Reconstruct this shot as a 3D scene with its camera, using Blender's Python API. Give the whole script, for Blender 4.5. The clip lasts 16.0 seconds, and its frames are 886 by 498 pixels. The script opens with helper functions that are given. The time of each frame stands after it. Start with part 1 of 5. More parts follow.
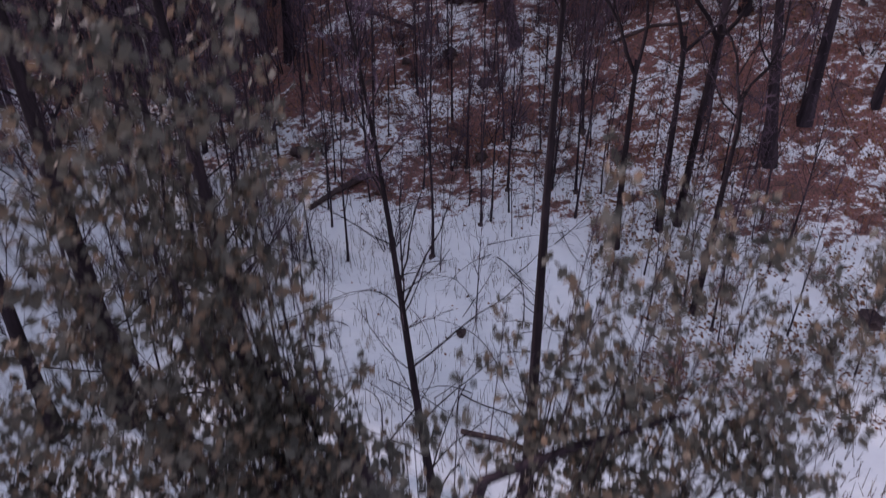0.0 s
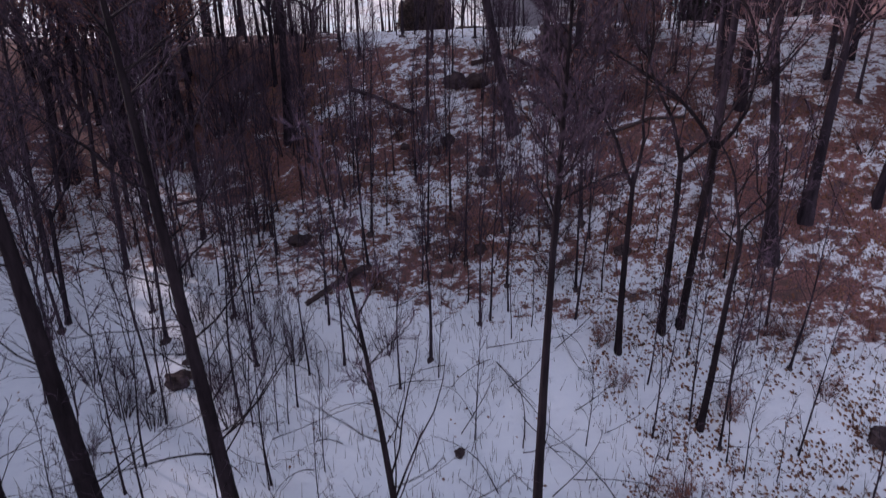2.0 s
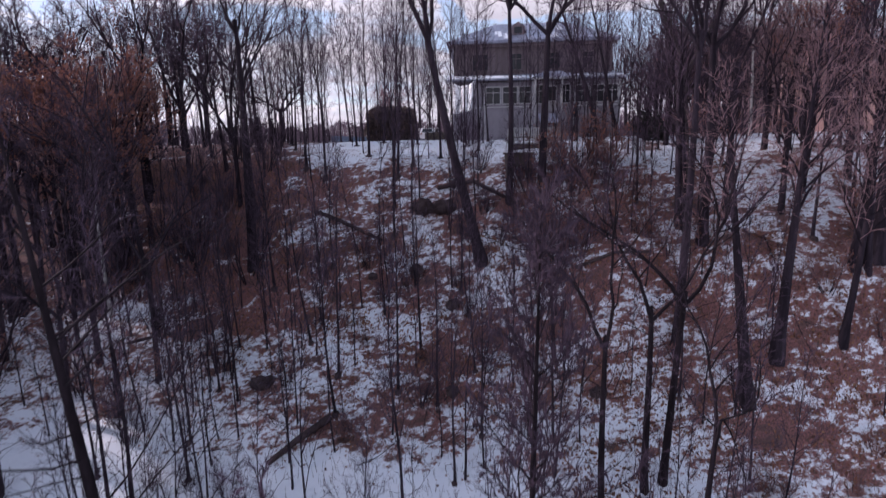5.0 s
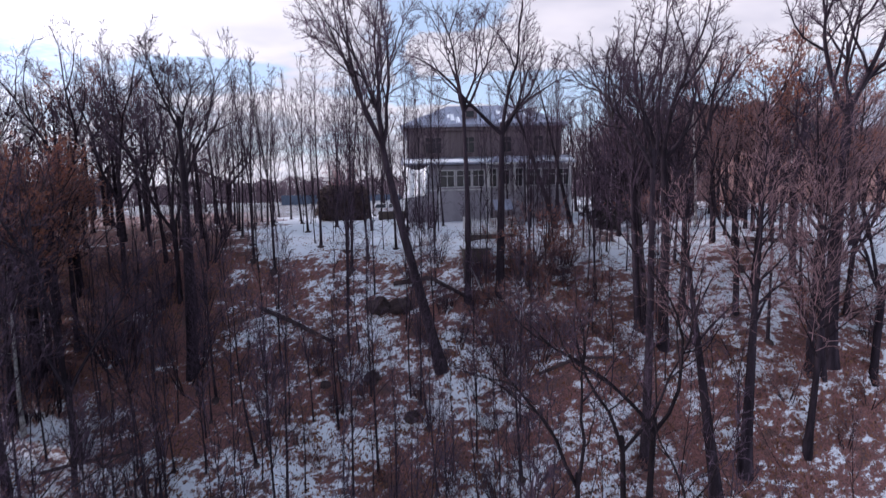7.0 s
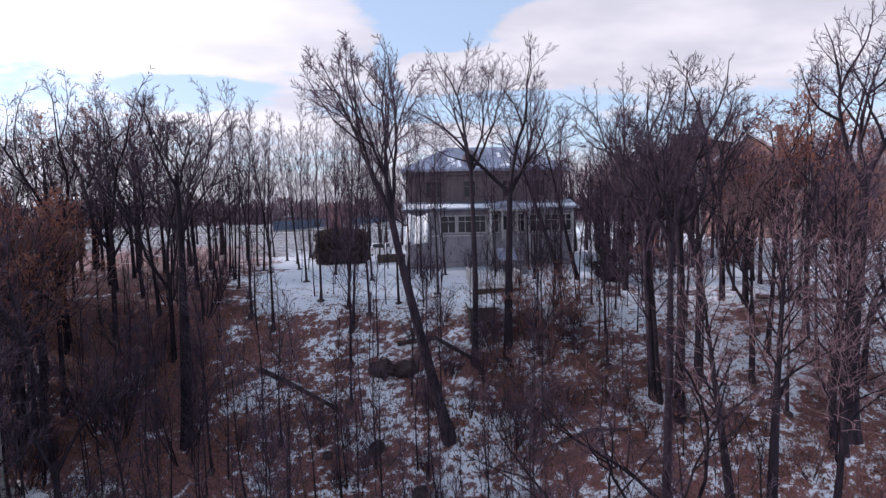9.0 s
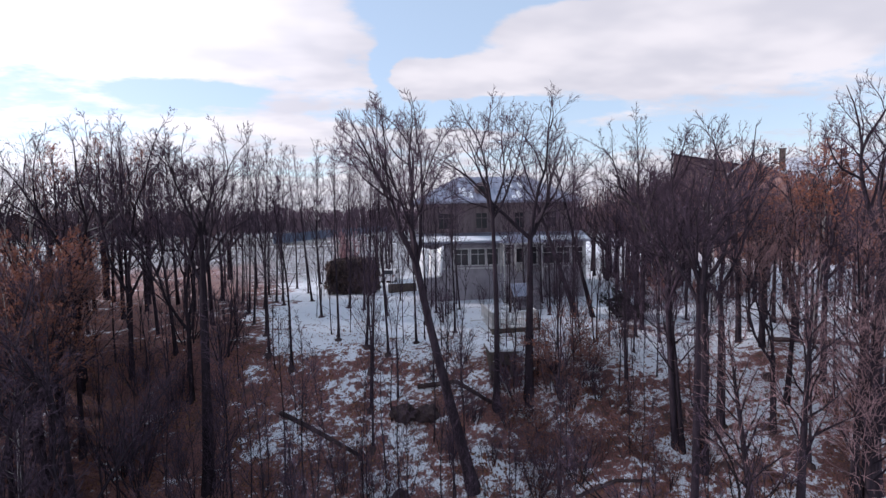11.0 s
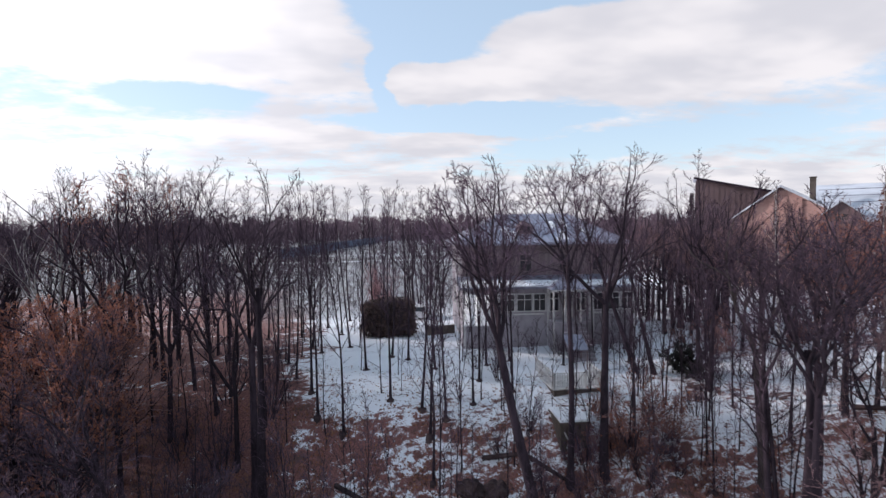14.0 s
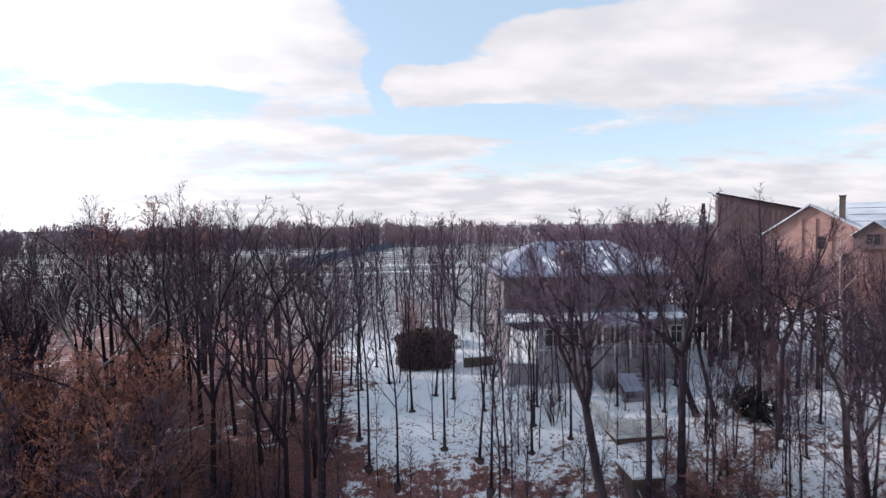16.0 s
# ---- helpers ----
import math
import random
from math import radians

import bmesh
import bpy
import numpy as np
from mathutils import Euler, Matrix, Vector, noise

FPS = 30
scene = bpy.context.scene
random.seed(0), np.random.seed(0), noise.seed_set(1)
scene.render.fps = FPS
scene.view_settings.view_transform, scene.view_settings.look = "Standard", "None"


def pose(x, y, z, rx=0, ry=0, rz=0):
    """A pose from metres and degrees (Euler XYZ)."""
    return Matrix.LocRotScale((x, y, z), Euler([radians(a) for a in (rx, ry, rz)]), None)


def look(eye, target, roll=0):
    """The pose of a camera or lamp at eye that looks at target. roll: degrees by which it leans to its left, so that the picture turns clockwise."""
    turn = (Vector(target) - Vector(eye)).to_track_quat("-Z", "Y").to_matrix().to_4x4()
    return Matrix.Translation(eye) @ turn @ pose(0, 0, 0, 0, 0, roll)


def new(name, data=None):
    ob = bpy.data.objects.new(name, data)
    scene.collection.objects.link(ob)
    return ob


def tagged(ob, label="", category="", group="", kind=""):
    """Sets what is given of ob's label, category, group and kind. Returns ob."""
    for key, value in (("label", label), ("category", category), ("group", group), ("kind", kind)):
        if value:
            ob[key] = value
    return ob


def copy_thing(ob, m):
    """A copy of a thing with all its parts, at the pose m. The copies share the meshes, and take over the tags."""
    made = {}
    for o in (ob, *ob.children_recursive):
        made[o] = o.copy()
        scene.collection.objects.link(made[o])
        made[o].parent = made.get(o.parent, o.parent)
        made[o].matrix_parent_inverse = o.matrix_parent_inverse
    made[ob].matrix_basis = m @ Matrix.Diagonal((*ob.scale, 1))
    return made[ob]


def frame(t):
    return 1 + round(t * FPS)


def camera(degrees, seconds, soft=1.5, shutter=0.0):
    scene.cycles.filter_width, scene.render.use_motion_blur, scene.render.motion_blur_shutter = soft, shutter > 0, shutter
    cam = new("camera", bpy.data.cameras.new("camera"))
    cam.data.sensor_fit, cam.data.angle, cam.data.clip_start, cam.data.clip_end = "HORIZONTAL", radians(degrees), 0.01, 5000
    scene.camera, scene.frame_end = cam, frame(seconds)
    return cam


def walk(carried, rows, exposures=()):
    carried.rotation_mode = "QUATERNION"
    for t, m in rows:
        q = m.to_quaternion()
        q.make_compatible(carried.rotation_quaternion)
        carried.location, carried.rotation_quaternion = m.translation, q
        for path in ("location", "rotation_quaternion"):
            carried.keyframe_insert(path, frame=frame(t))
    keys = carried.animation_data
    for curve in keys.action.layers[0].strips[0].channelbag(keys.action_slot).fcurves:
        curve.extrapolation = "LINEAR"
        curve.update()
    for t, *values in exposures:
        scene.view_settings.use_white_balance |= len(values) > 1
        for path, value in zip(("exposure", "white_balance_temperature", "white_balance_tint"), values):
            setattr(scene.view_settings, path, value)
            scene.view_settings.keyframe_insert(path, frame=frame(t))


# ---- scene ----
cam = camera(81.15, 16.0, soft=1.35, shutter=0.7)
# seconds, eye in metres, turn in degrees
PATH = [
    (0.0, 0.0, 0.0, 8.5, 69.11, -0.16, -0.01),
    (0.5, 0.056, 0.366, 9.22, 69.85, -0.04, 0.34),
    (1.0, 0.117, 0.713, 9.961, 70.79, 0.2, 0.41),
    (1.5, 0.169, 1.038, 10.717, 71.62, 0.29, 0.27),
    (2.0, 0.198, 1.392, 11.483, 72.53, 0.27, 0.12),
    (2.5, 0.207, 1.742, 12.2, 73.34, 0.32, 0.03),
    (3.0, 0.226, 2.057, 12.857, 74.36, 0.5, -0.35),
    (3.5, 0.281, 2.316, 13.494, 75.31, 0.77, -0.9),
    (4.0, 0.371, 2.559, 14.114, 76.59, 0.91, -1.54),
    (4.5, 0.467, 2.791, 14.732, 77.76, 1.01, -2.18),
    (7.0, 0.392, 4.694, 18.313, 84.21, 1.31, -8.5),
    (7.5, 0.204, 4.97, 18.89, 85.22, 1.22, -9.28),
    (8.0, 0.021, 5.269, 19.485, 85.8, 1.19, -9.52),
    (8.5, -0.153, 5.589, 20.117, 85.97, 1.13, -9.6),
    (9.0, -0.343, 5.896, 20.761, 86.11, 1.24, -9.62),
    (11.5, -2.313, 6.25, 23.723, 86.78, 1.13, -10.26),
    (12.0, -2.835, 6.652, 24.274, 86.89, 1.16, -10.32),
    (12.5, -3.386, 7.114, 24.842, 86.95, 1.06, -10.45),
    (13.0, -4.025, 7.631, 25.399, 87.01, 0.93, -10.53),
    (13.5, -4.735, 8.197, 25.923, 87.04, 0.81, -10.67),
    (14.0, -5.504, 8.813, 26.499, 87.12, 0.82, -10.72),
    (14.5, -6.319, 9.428, 27.081, 87.15, 0.75, -10.79),
    (15.0, -7.162, 10.011, 27.678, 87.25, 0.82, -10.88),
    (15.5, -7.997, 10.573, 28.284, 87.29, 0.81, -11.0),
    (16.0, -8.84, 11.139, 28.906, 87.34, 0.8, -11.1),
]
EXPOSURES = [(0.0, -0.24, 6600, 36), (2.0, -0.35, 6430, 37), (4.5, -0.17, 6260, 34), (7.0, -0.03, 6080, 27), (9.0, -0.03, 6130, 25), (11.5, -0.03, 6270, 21),
             (14.0, -0.02, 6400, 18), (16.0, 0.06, 6420, 17)]
walk(cam, [(t, pose(x, y, z, rx, ry, rz)) for t, x, y, z, rx, ry, rz in PATH], EXPOSURES)

# ---- sky and sun ----
SUN_AZ, SUN_EL = -66.0, 26.0        # degrees from north (+y) towards the east, and above the horizon
az, el = radians(SUN_AZ), radians(SUN_EL)
SUN_WAY = Vector((math.sin(az) * math.cos(el), math.cos(az) * math.cos(el), math.sin(el)))
sun = new("sun", bpy.data.lights.new("sun", "SUN"))
sun.data.energy, sun.data.angle, sun.data.color = 4.0, radians(3.0), (1.0, 0.95, 0.89)
sun.matrix_world = look(SUN_WAY * 100, (0, 0, 0))


class Nodes:
    """Short hand for a node tree: n = Nodes(tree); n.add(type, inputs..., settings...)."""

    def __init__(self, tree):
        self.tree = tree
        tree.nodes.clear()

    def fill(self, node, out, given):
        for key, value in given.items():
            key = key[2:].replace("_", " ")
            slot = node.inputs[int(key)] if key.isdigit() else node.inputs[key]
            if isinstance(value, bpy.types.NodeSocket):
                self.tree.links.new(value, slot)
            else:
                slot.default_value = value
        return node.outputs[out] if len(node.outputs) else None

    def add(self, kind, out=0, **given):
        return self.fill(self.tree.nodes.new(kind), out, given)

    def vec(self, op, out=0, **given):
        node = self.tree.nodes.new("ShaderNodeVectorMath")
        node.operation = op
        return self.fill(node, out, given)

    def math(self, op, a, b=0.0, clamp=False):
        node = self.tree.nodes.new("ShaderNodeMath")
        node.operation, node.use_clamp = op, clamp
        return self.fill(node, 0, dict(i_0=a, i_1=b))

    def mix(self, f, a, b):
        node = self.tree.nodes.new("ShaderNodeMix")
        node.data_type = "RGBA"
        for slot, value in ((node.inputs[0], f), (node.inputs[6], a), (node.inputs[7], b)):
            if isinstance(value, bpy.types.NodeSocket):
                self.tree.links.new(value, slot)
            else:
                slot.default_value = value if not isinstance(value, tuple) else (*value[:3], 1.0)
        return node.outputs[2]

    def step(self, x, lo, hi):
        node = self.tree.nodes.new("ShaderNodeMapRange")
        node.interpolation_type = "SMOOTHSTEP"
        return self.fill(node, 0, dict(i_0=x, i_1=lo, i_2=hi, i_3=0.0, i_4=1.0))

    def noise(self, at, scale, detail=4.0, rough=0.55, out=0):
        return self.add("ShaderNodeTexNoise", out, i_Vector=at, i_Scale=scale, i_Detail=detail, i_Roughness=rough)


world = bpy.data.worlds.new("winter_sky")
scene.world = world
world.use_nodes = True
n = Nodes(world.node_tree)
way = n.add("ShaderNodeTexCoord", 0)
sky_node = n.tree.nodes.new("ShaderNodeTexSky")
sky_node.sky_type, sky_node.sun_disc, sky_node.sun_elevation, sky_node.sun_rotation = "NISHITA", False, el, az
sky_node.air_density, sky_node.dust_density = 1.0, 0.6
sky = sky_node.outputs[0]
way3 = n.vec("NORMALIZE", i_0=way)
sep = n.tree.nodes.new("ShaderNodeSeparateXYZ")
n.tree.links.new(way3, sep.inputs[0])
dx, dy, dz = sep.outputs
# the cloud layer: a plane of noise seen under a growing angle towards the horizon
low = n.math("ADD", n.math("MAXIMUM", dz, 0.0), 0.16)
plane = n.add("ShaderNodeCombineXYZ", i_X=n.math("DIVIDE", dx, low), i_Y=n.math("DIVIDE", dy, low), i_Z=0.0)
flat = n.add("ShaderNodeMapping", i_Vector=plane, i_Location=(3.1, 0.7, 0.0), i_Scale=(0.75, 1.0, 1.0))
big = n.noise(flat, 1.15, 5.0, 0.52)
fine = n.noise(flat, 5.0, 4.0, 0.6)
azim = n.math("MULTIPLY", n.math("ARCTAN2", dx, dy), 57.29578)
elev = n.math("MULTIPLY", n.math("ARCSINE", dz), 57.29578)
warp = n.noise(flat, 2.2, 5.0, 0.6, 1)
warp = n.vec("SUBTRACT", i_0=warp, i_1=(0.5, 0.5, 0.5))
wsep = n.tree.nodes.new("ShaderNodeSeparateXYZ")
n.tree.links.new(warp, wsep.inputs[0])
azim = n.math("ADD", azim, n.math("MULTIPLY", wsep.outputs[0], 7.0))
elev = n.math("ADD", elev, n.math("MULTIPLY", wsep.outputs[1], 3.2))


def bank(a, e, wa, we):
    """A flat-topped oval in the sky round azimuth a and elevation e, in degrees."""
    u = n.math("DIVIDE", n.math("SUBTRACT", azim, a), wa)
    v = n.math("DIVIDE", n.math("SUBTRACT", elev, e), we)
    d = n.math("ADD", n.math("MULTIPLY", u, u), n.math("MULTIPLY", v, v))
    return n.math("EXPONENT", n.math("MULTIPLY", n.math("MULTIPLY", d, d), -1.0))


# a broken deck of cloud with gaps of pale blue
cover = n.math("ADD", n.math("MULTIPLY", big, 0.5), n.math("MULTIPLY", fine, 0.55))
cover = n.math("ADD", cover, n.math("MULTIPLY", n.noise(flat, 14.0, 3.0, 0.6), 0.16))
for a, e, wa, we, k in ((-17, 21, 18, 8, 0.34), (12.5, 14.8, 8, 1.9, 0.52), (37, 17.0, 19, 5.0, 0.3), (24, 19.5, 9, 2.2, 0.3), (9.3, 22.0, 7.5, 5.2, -0.7), (21, 24.6, 13, 2.6, -0.45),
                        (15.5, 11.2, 14, 1.5, -0.5), (4.8, 15.5, 1.5, 4.5, -0.45), (-15.6, 12.6, 7, 1.4, -0.4), (30, 8.2, 17, 1.1, -0.3), (12, 8.6, 8, 1.2, 0.22), (-8, 9.6, 12, 1.0, 0.2)):
    cover = n.math("ADD", cover, n.math("MULTIPLY", bank(a, e, wa, we), k))
cover = n.math("ADD", cover, n.math("MULTIPLY", n.step(elev, 6.5, 1.5), 0.3))
cover = n.math("SUBTRACT", cover, n.math("MULTIPLY", n.step(elev, 30.0, 55.0), 0.22))
mask = n.step(cover, 0.47, 0.72)
shade = n.step(n.noise(flat, 2.6, 3.0, 0.5), 0.35, 0.7)
glow = n.vec("DOT_PRODUCT", 1, i_0=way3, i_1=tuple(SUN_WAY))
glow = n.math("POWER", n.math("MAXIMUM", glow, 0.0), 5.0)
white = n.mix(shade, (0.72, 0.745, 0.77), (0.94, 0.945, 0.93))
white = n.vec("SCALE", i_0=white, i_Scale=n.math("ADD", n.math("MULTIPLY", glow, 2.6), 0.97))
blue = n.mix(0.62, n.vec("SCALE", i_0=sky, i_Scale=0.24), (0.55, 0.72, 0.8))
n.add("ShaderNodeOutputWorld", i_Surface=n.add("ShaderNodeBackground", i_Color=n.mix(mask, blue, white), i_Strength=1.0))


# ---- materials ----
def material(name):
    m = bpy.data.materials.new(name)
    m.use_nodes = True
    return m, Nodes(m.node_tree)


def finish(n, color, rough=0.8, bump=None, strength=0.3, distance=0.02, metal=0.0, gloss=0.5):
    given = dict(i_Base_Color=color, i_Roughness=rough, i_Metallic=metal, i_Specular_IOR_Level=gloss)
    if bump is not None:
        given["i_Normal"] = n.add("ShaderNodeBump", i_Strength=strength, i_Distance=distance, i_Height=bump)
    n.add("ShaderNodeOutputMaterial", i_Surface=n.add("ShaderNodeBsdfPrincipled", **given))


def mottled(name, dark, light, scale=6.0, rough=0.85, stretch=(1, 1, 1), bump=0.3, vary=0.25, metal=0.0, gloss=0.4, world_space=False):
    """A surface between two colours with coarse stains, fine grain and a tone of its own for each object."""
    m, n = material(name)
    at = n.add("ShaderNodeNewGeometry", 0) if world_space else n.add("ShaderNodeTexCoord", 3)
    at = n.add("ShaderNodeMapping", i_Vector=at, i_Scale=stretch)
    coarse, grain = n.noise(at, scale * 0.22, 3.0), n.noise(at, scale, 6.0, 0.65)
    f = n.math("ADD", n.math("MULTIPLY", coarse, 0.55), n.math("MULTIPLY", grain, 0.45))
    c = n.mix(n.step(f, 0.3, 0.7), dark, light)
    rnd = n.add("ShaderNodeObjectInfo", 5)
    tone = n.math("ADD", n.math("MULTIPLY", rnd, vary), 1.0 - vary / 2)
    c = n.vec("SCALE", i_0=c, i_Scale=tone)
    finish(n, c, rough, grain, bump, 0.02, metal, gloss)
    return m


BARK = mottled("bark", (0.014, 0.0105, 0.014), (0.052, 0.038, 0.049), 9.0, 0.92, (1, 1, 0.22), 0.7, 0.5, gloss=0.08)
# darker copy of the bark: the ravine's shade is put into the colour
SHADED_BARK = mottled("damp_dark_bark", (0.008, 0.006, 0.0072), (0.031, 0.022, 0.027), 9.0, 0.92, (1, 1, 0.22), 0.8, 0.3, gloss=0.08)
PALE_BARK = mottled("pale_bark", (0.035, 0.028, 0.029), (0.11, 0.09, 0.088), 8.0, 0.9, (1, 1, 0.3), 0.6, 0.4, gloss=0.08)
BIRCH_BARK = mottled("birch_bark", (0.16, 0.14, 0.13), (0.62, 0.6, 0.57), 7.0, 0.8, (1, 1, 2.2), 0.4, 0.2)
TWIG = mottled("twig", (0.044, 0.03, 0.042), (0.118, 0.08, 0.11), 5.0, 0.85, (1, 1, 1), 0.0, 0.6, gloss=0.08)
TWIG_RED = mottled("reddish_twig", (0.13, 0.08, 0.084), (0.3, 0.185, 0.188), 5.0, 0.85, (1, 1, 1), 0.0, 0.6, gloss=0.08)
# paler, bluer twig copy: sunlight and distance haze are put into the colour
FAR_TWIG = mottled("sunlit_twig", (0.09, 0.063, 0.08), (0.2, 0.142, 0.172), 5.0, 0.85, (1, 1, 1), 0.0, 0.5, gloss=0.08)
DEADWOOD = mottled("deadwood", (0.034, 0.023, 0.025), (0.1, 0.071, 0.072), 8.0, 0.95, (1, 1, 1), 0.8, 0.3, gloss=0.08)


def leaf_material(name, a, b, c):
    m, n = material(name)
    rnd = n.add("ShaderNodeNewGeometry", 8)
    col = n.mix(n.step(rnd, 0.0, 0.6), a, b)
    col = n.mix(n.step(rnd, 0.6, 1.0), col, c)
    bsdf = n.add("ShaderNodeBsdfPrincipled", i_Base_Color=col, i_Roughness=0.75)
    back = n.add("ShaderNodeBsdfTranslucent", i_Color=col)
    n.add("ShaderNodeOutputMaterial", i_Surface=n.add("ShaderNodeMixShader", i_Fac=0.25, i_1=bsdf, i_2=back))
    return m


LITTER = leaf_material("fallen_leaf", (0.07, 0.03, 0.02), (0.2, 0.075, 0.038), (0.29, 0.14, 0.075))
OAK_LEAF = leaf_material("withered_leaf", (0.16, 0.056, 0.037), (0.33, 0.117, 0.067), (0.41, 0.165, 0.09))
GREY_LEAF = leaf_material("grey_green_leaf", (0.04, 0.037, 0.032), (0.115, 0.108, 0.092), (0.19, 0.125, 0.085))
NEEDLE = leaf_material("conifer_needle", (0.0072, 0.009, 0.0084), (0.018, 0.02025, 0.0168), (0.03, 0.02475, 0.018))
RUSTY = leaf_material("rusty_needle", (0.08, 0.025, 0.018), (0.16, 0.05, 0.03), (0.2, 0.08, 0.045))
DRY_GRASS = leaf_material("dry_grass", (0.04, 0.03, 0.028), (0.095, 0.07, 0.06), (0.17, 0.125, 0.09))


# ---- ground ----
GROUND_Z = np.array([-2.6, -2.4, -0.3, 2.8, 5.0, 10.0, 14.6, 15.7, 16.2, 16.5, 17.2, 19.0])
GROUND_Y = np.array([2.0, 16.8, 22.0, 27.6, 30.2, 34.5, 40.2, 45.0, 52.0, 90.0, 330.0, 900.0])
GROUND_M = np.array([0.0, 0.0, -0.2, -0.25, -0.32, -0.42, -0.36, -0.3, -0.15, 0.0, 0.0, 0.0])


def base_height(x, y):
    return float(np.interp(y, GROUND_Y + GROUND_M * min(max(x, -24.0), 20.0), GROUND_Z))


def ground_z(x, y):
    """Height of the ground: a ravine floor, a steep bank, and the plateau with the house."""
    z = 0.4 * base_height(x, y) + 0.15 * (base_height(x, y - 0.8) + base_height(x, y + 0.8) + base_height(x - 1, y) + base_height(x + 1, y))
    # added spur, mostly out of view, that keeps the sun off the ravine floor
    if x < -22 and y > -6:
        z = max(z, min(15.5, (-22 - x) * 0.85 - 2.5))
    steep = math.exp(-((y - 31) / 9.0) ** 2)
    z += (0.12 + 0.5 * steep) * noise.noise(Vector((x * 0.22, y * 0.22, 1.7))) + (0.05 + 0.14 * steep) * noise.noise(Vector((x * 0.8, y * 0.8, 5.1)))
    if y < -6:
        z += 0.35 * (-6 - y) * min(1.0, (-6 - y) / 12.0) if y > -40 else 0.35 * 34
    return z


def stretched(lo, hi, fine, far_lo, far_hi):
    """Even steps from lo to hi, then growing ones out to the far limits."""
    inner = list(np.arange(lo, hi + 1e-6, fine))
    step, v, left = fine, lo, []
    while v > far_lo:
        step *= 1.22
        v -= step
        left.append(v)
    step, v, right = fine, hi, []
    while v < far_hi:
        step *= 1.22
        v += step
        right.append(v)
    return left[::-1] + inner + right


def mesh_object(name, verts, faces, mat, parent=None, label="", smooth=False):
    me = bpy.data.meshes.new(name)
    me.from_pydata(verts, [], faces)
    if smooth:
        me.polygons.foreach_set("use_smooth", [True] * len(me.polygons))
    me.update()
    if mat:
        me.materials.append(mat)
    ob = new(name, me)
    if parent:
        ob.parent = parent
    if label:
        ob["label"] = label
    return ob


def ground_material():
    m, n = material("snow_and_leaf_litter")
    at = n.add("ShaderNodeNewGeometry", 0)
    up = n.tree.nodes.new("ShaderNodeSeparateXYZ")
    n.tree.links.new(n.add("ShaderNodeNewGeometry", 1), up.inputs[0])
    pos = n.tree.nodes.new("ShaderNodeSeparateXYZ")
    n.tree.links.new(at, pos.inputs[0])
    px, py, pz = pos.outputs
    steep = n.step(up.outputs[2], 0.97, 0.72)
    wide = n.add("ShaderNodeMapping", i_Vector=at, i_Scale=(0.6, 1.0, 1.0))
    coarse, mid, fine = n.noise(wide, 0.24, 3.0, 0.6), n.noise(wide, 0.8, 4.0, 0.62), n.noise(wide, 3.2, 5.0, 0.7)
    tiny = n.noise(at, 13.0, 4.0, 0.7)
    # leaf litter gathers on the bank
    litter = n.math("ADD", n.math("MULTIPLY", coarse, 0.55), n.math("MULTIPLY", mid, 0.66))
    litter = n.math("ADD", litter, n.math("MULTIPLY", fine, 0.58))
    litter = n.math("ADD", litter, n.math("MULTIPLY", tiny, 0.4))
    litter = n.math("ADD", litter, 0.066)
    litter = n.math("ADD", litter, n.math("MULTIPLY", steep, 0.1))
    bank_x = n.math("MULTIPLY", n.step(px, 8.0, 17.0), n.step(py, 30.0, 18.0))
    litter = n.math("ADD", litter, n.math("MULTIPLY", bank_x, 0.055))
    floor = n.step(pz, 2.2, -0.2)
    litter = n.math("SUBTRACT", litter, n.math("MULTIPLY", floor, 0.26))
    left_bank = n.math("MULTIPLY", n.step(px, -6.0, -12.0), n.step(pz, 4.0, 8.5))
    litter = n.math("ADD", litter, n.math("MULTIPLY", left_bank, n.math("ADD", n.math("MULTIPLY", n.step(pz, 11.0, 14.0), 0.1), 0.12)))
    slope = n.math("MULTIPLY", n.step(pz, 5.0, 8.0), n.step(pz, 15.8, 14.6))
    litter = n.math("ADD", litter, n.math("MULTIPLY", slope, 0.012))
    rim = n.math("MULTIPLY", n.step(pz, 12.6, 13.8), n.step(py, 45.5, 39.5))
    rim = n.math("MULTIPLY", rim, n.step(px, 13.0, 5.0))
    litter = n.math("ADD", litter, n.math("MULTIPLY", rim, 0.07))
    level = n.math("MULTIPLY", n.step(pz, 13.8, 15.4), n.step(px, -10.0, -4.0))
    level = n.math("MULTIPLY", level, n.step(py, 36.5, 43.0))
    strip = n.math("MULTIPLY", n.step(px, 15.5, 19.0), n.step(py, 41.0, 44.0))
    level = n.math("SUBTRACT", level, n.math("MULTIPLY", strip, 0.7))
    litter = n.math("SUBTRACT", litter, n.math("MULTIPLY", level, 0.145))
    litter = n.step(litter, 1.185, 1.285)
    brown = n.mix(n.step(tiny, 0.35, 0.65), (0.08, 0.037, 0.036), (0.29, 0.124, 0.107))
    brown = n.mix(n.step(mid, 0.55, 0.75), brown, (0.085, 0.052, 0.048))
    snow = n.mix(fine, (0.72, 0.75, 0.81), (0.85, 0.87, 0.9))
    # bluish-grey dapples paint soft branch shadow into the snow colour
    shadow_dapple = n.step(n.noise(wide, 1.7, 5.0, 0.68), 0.54, 0.72)
    snow = n.mix(n.math("MULTIPLY", shadow_dapple, 0.32), snow, (0.42, 0.44, 0.5))
    # thin snow over grass on the open field
    field = n.math("MULTIPLY", n.step(py, 60.0, 78.0), n.step(px, 44.0, 32.0))
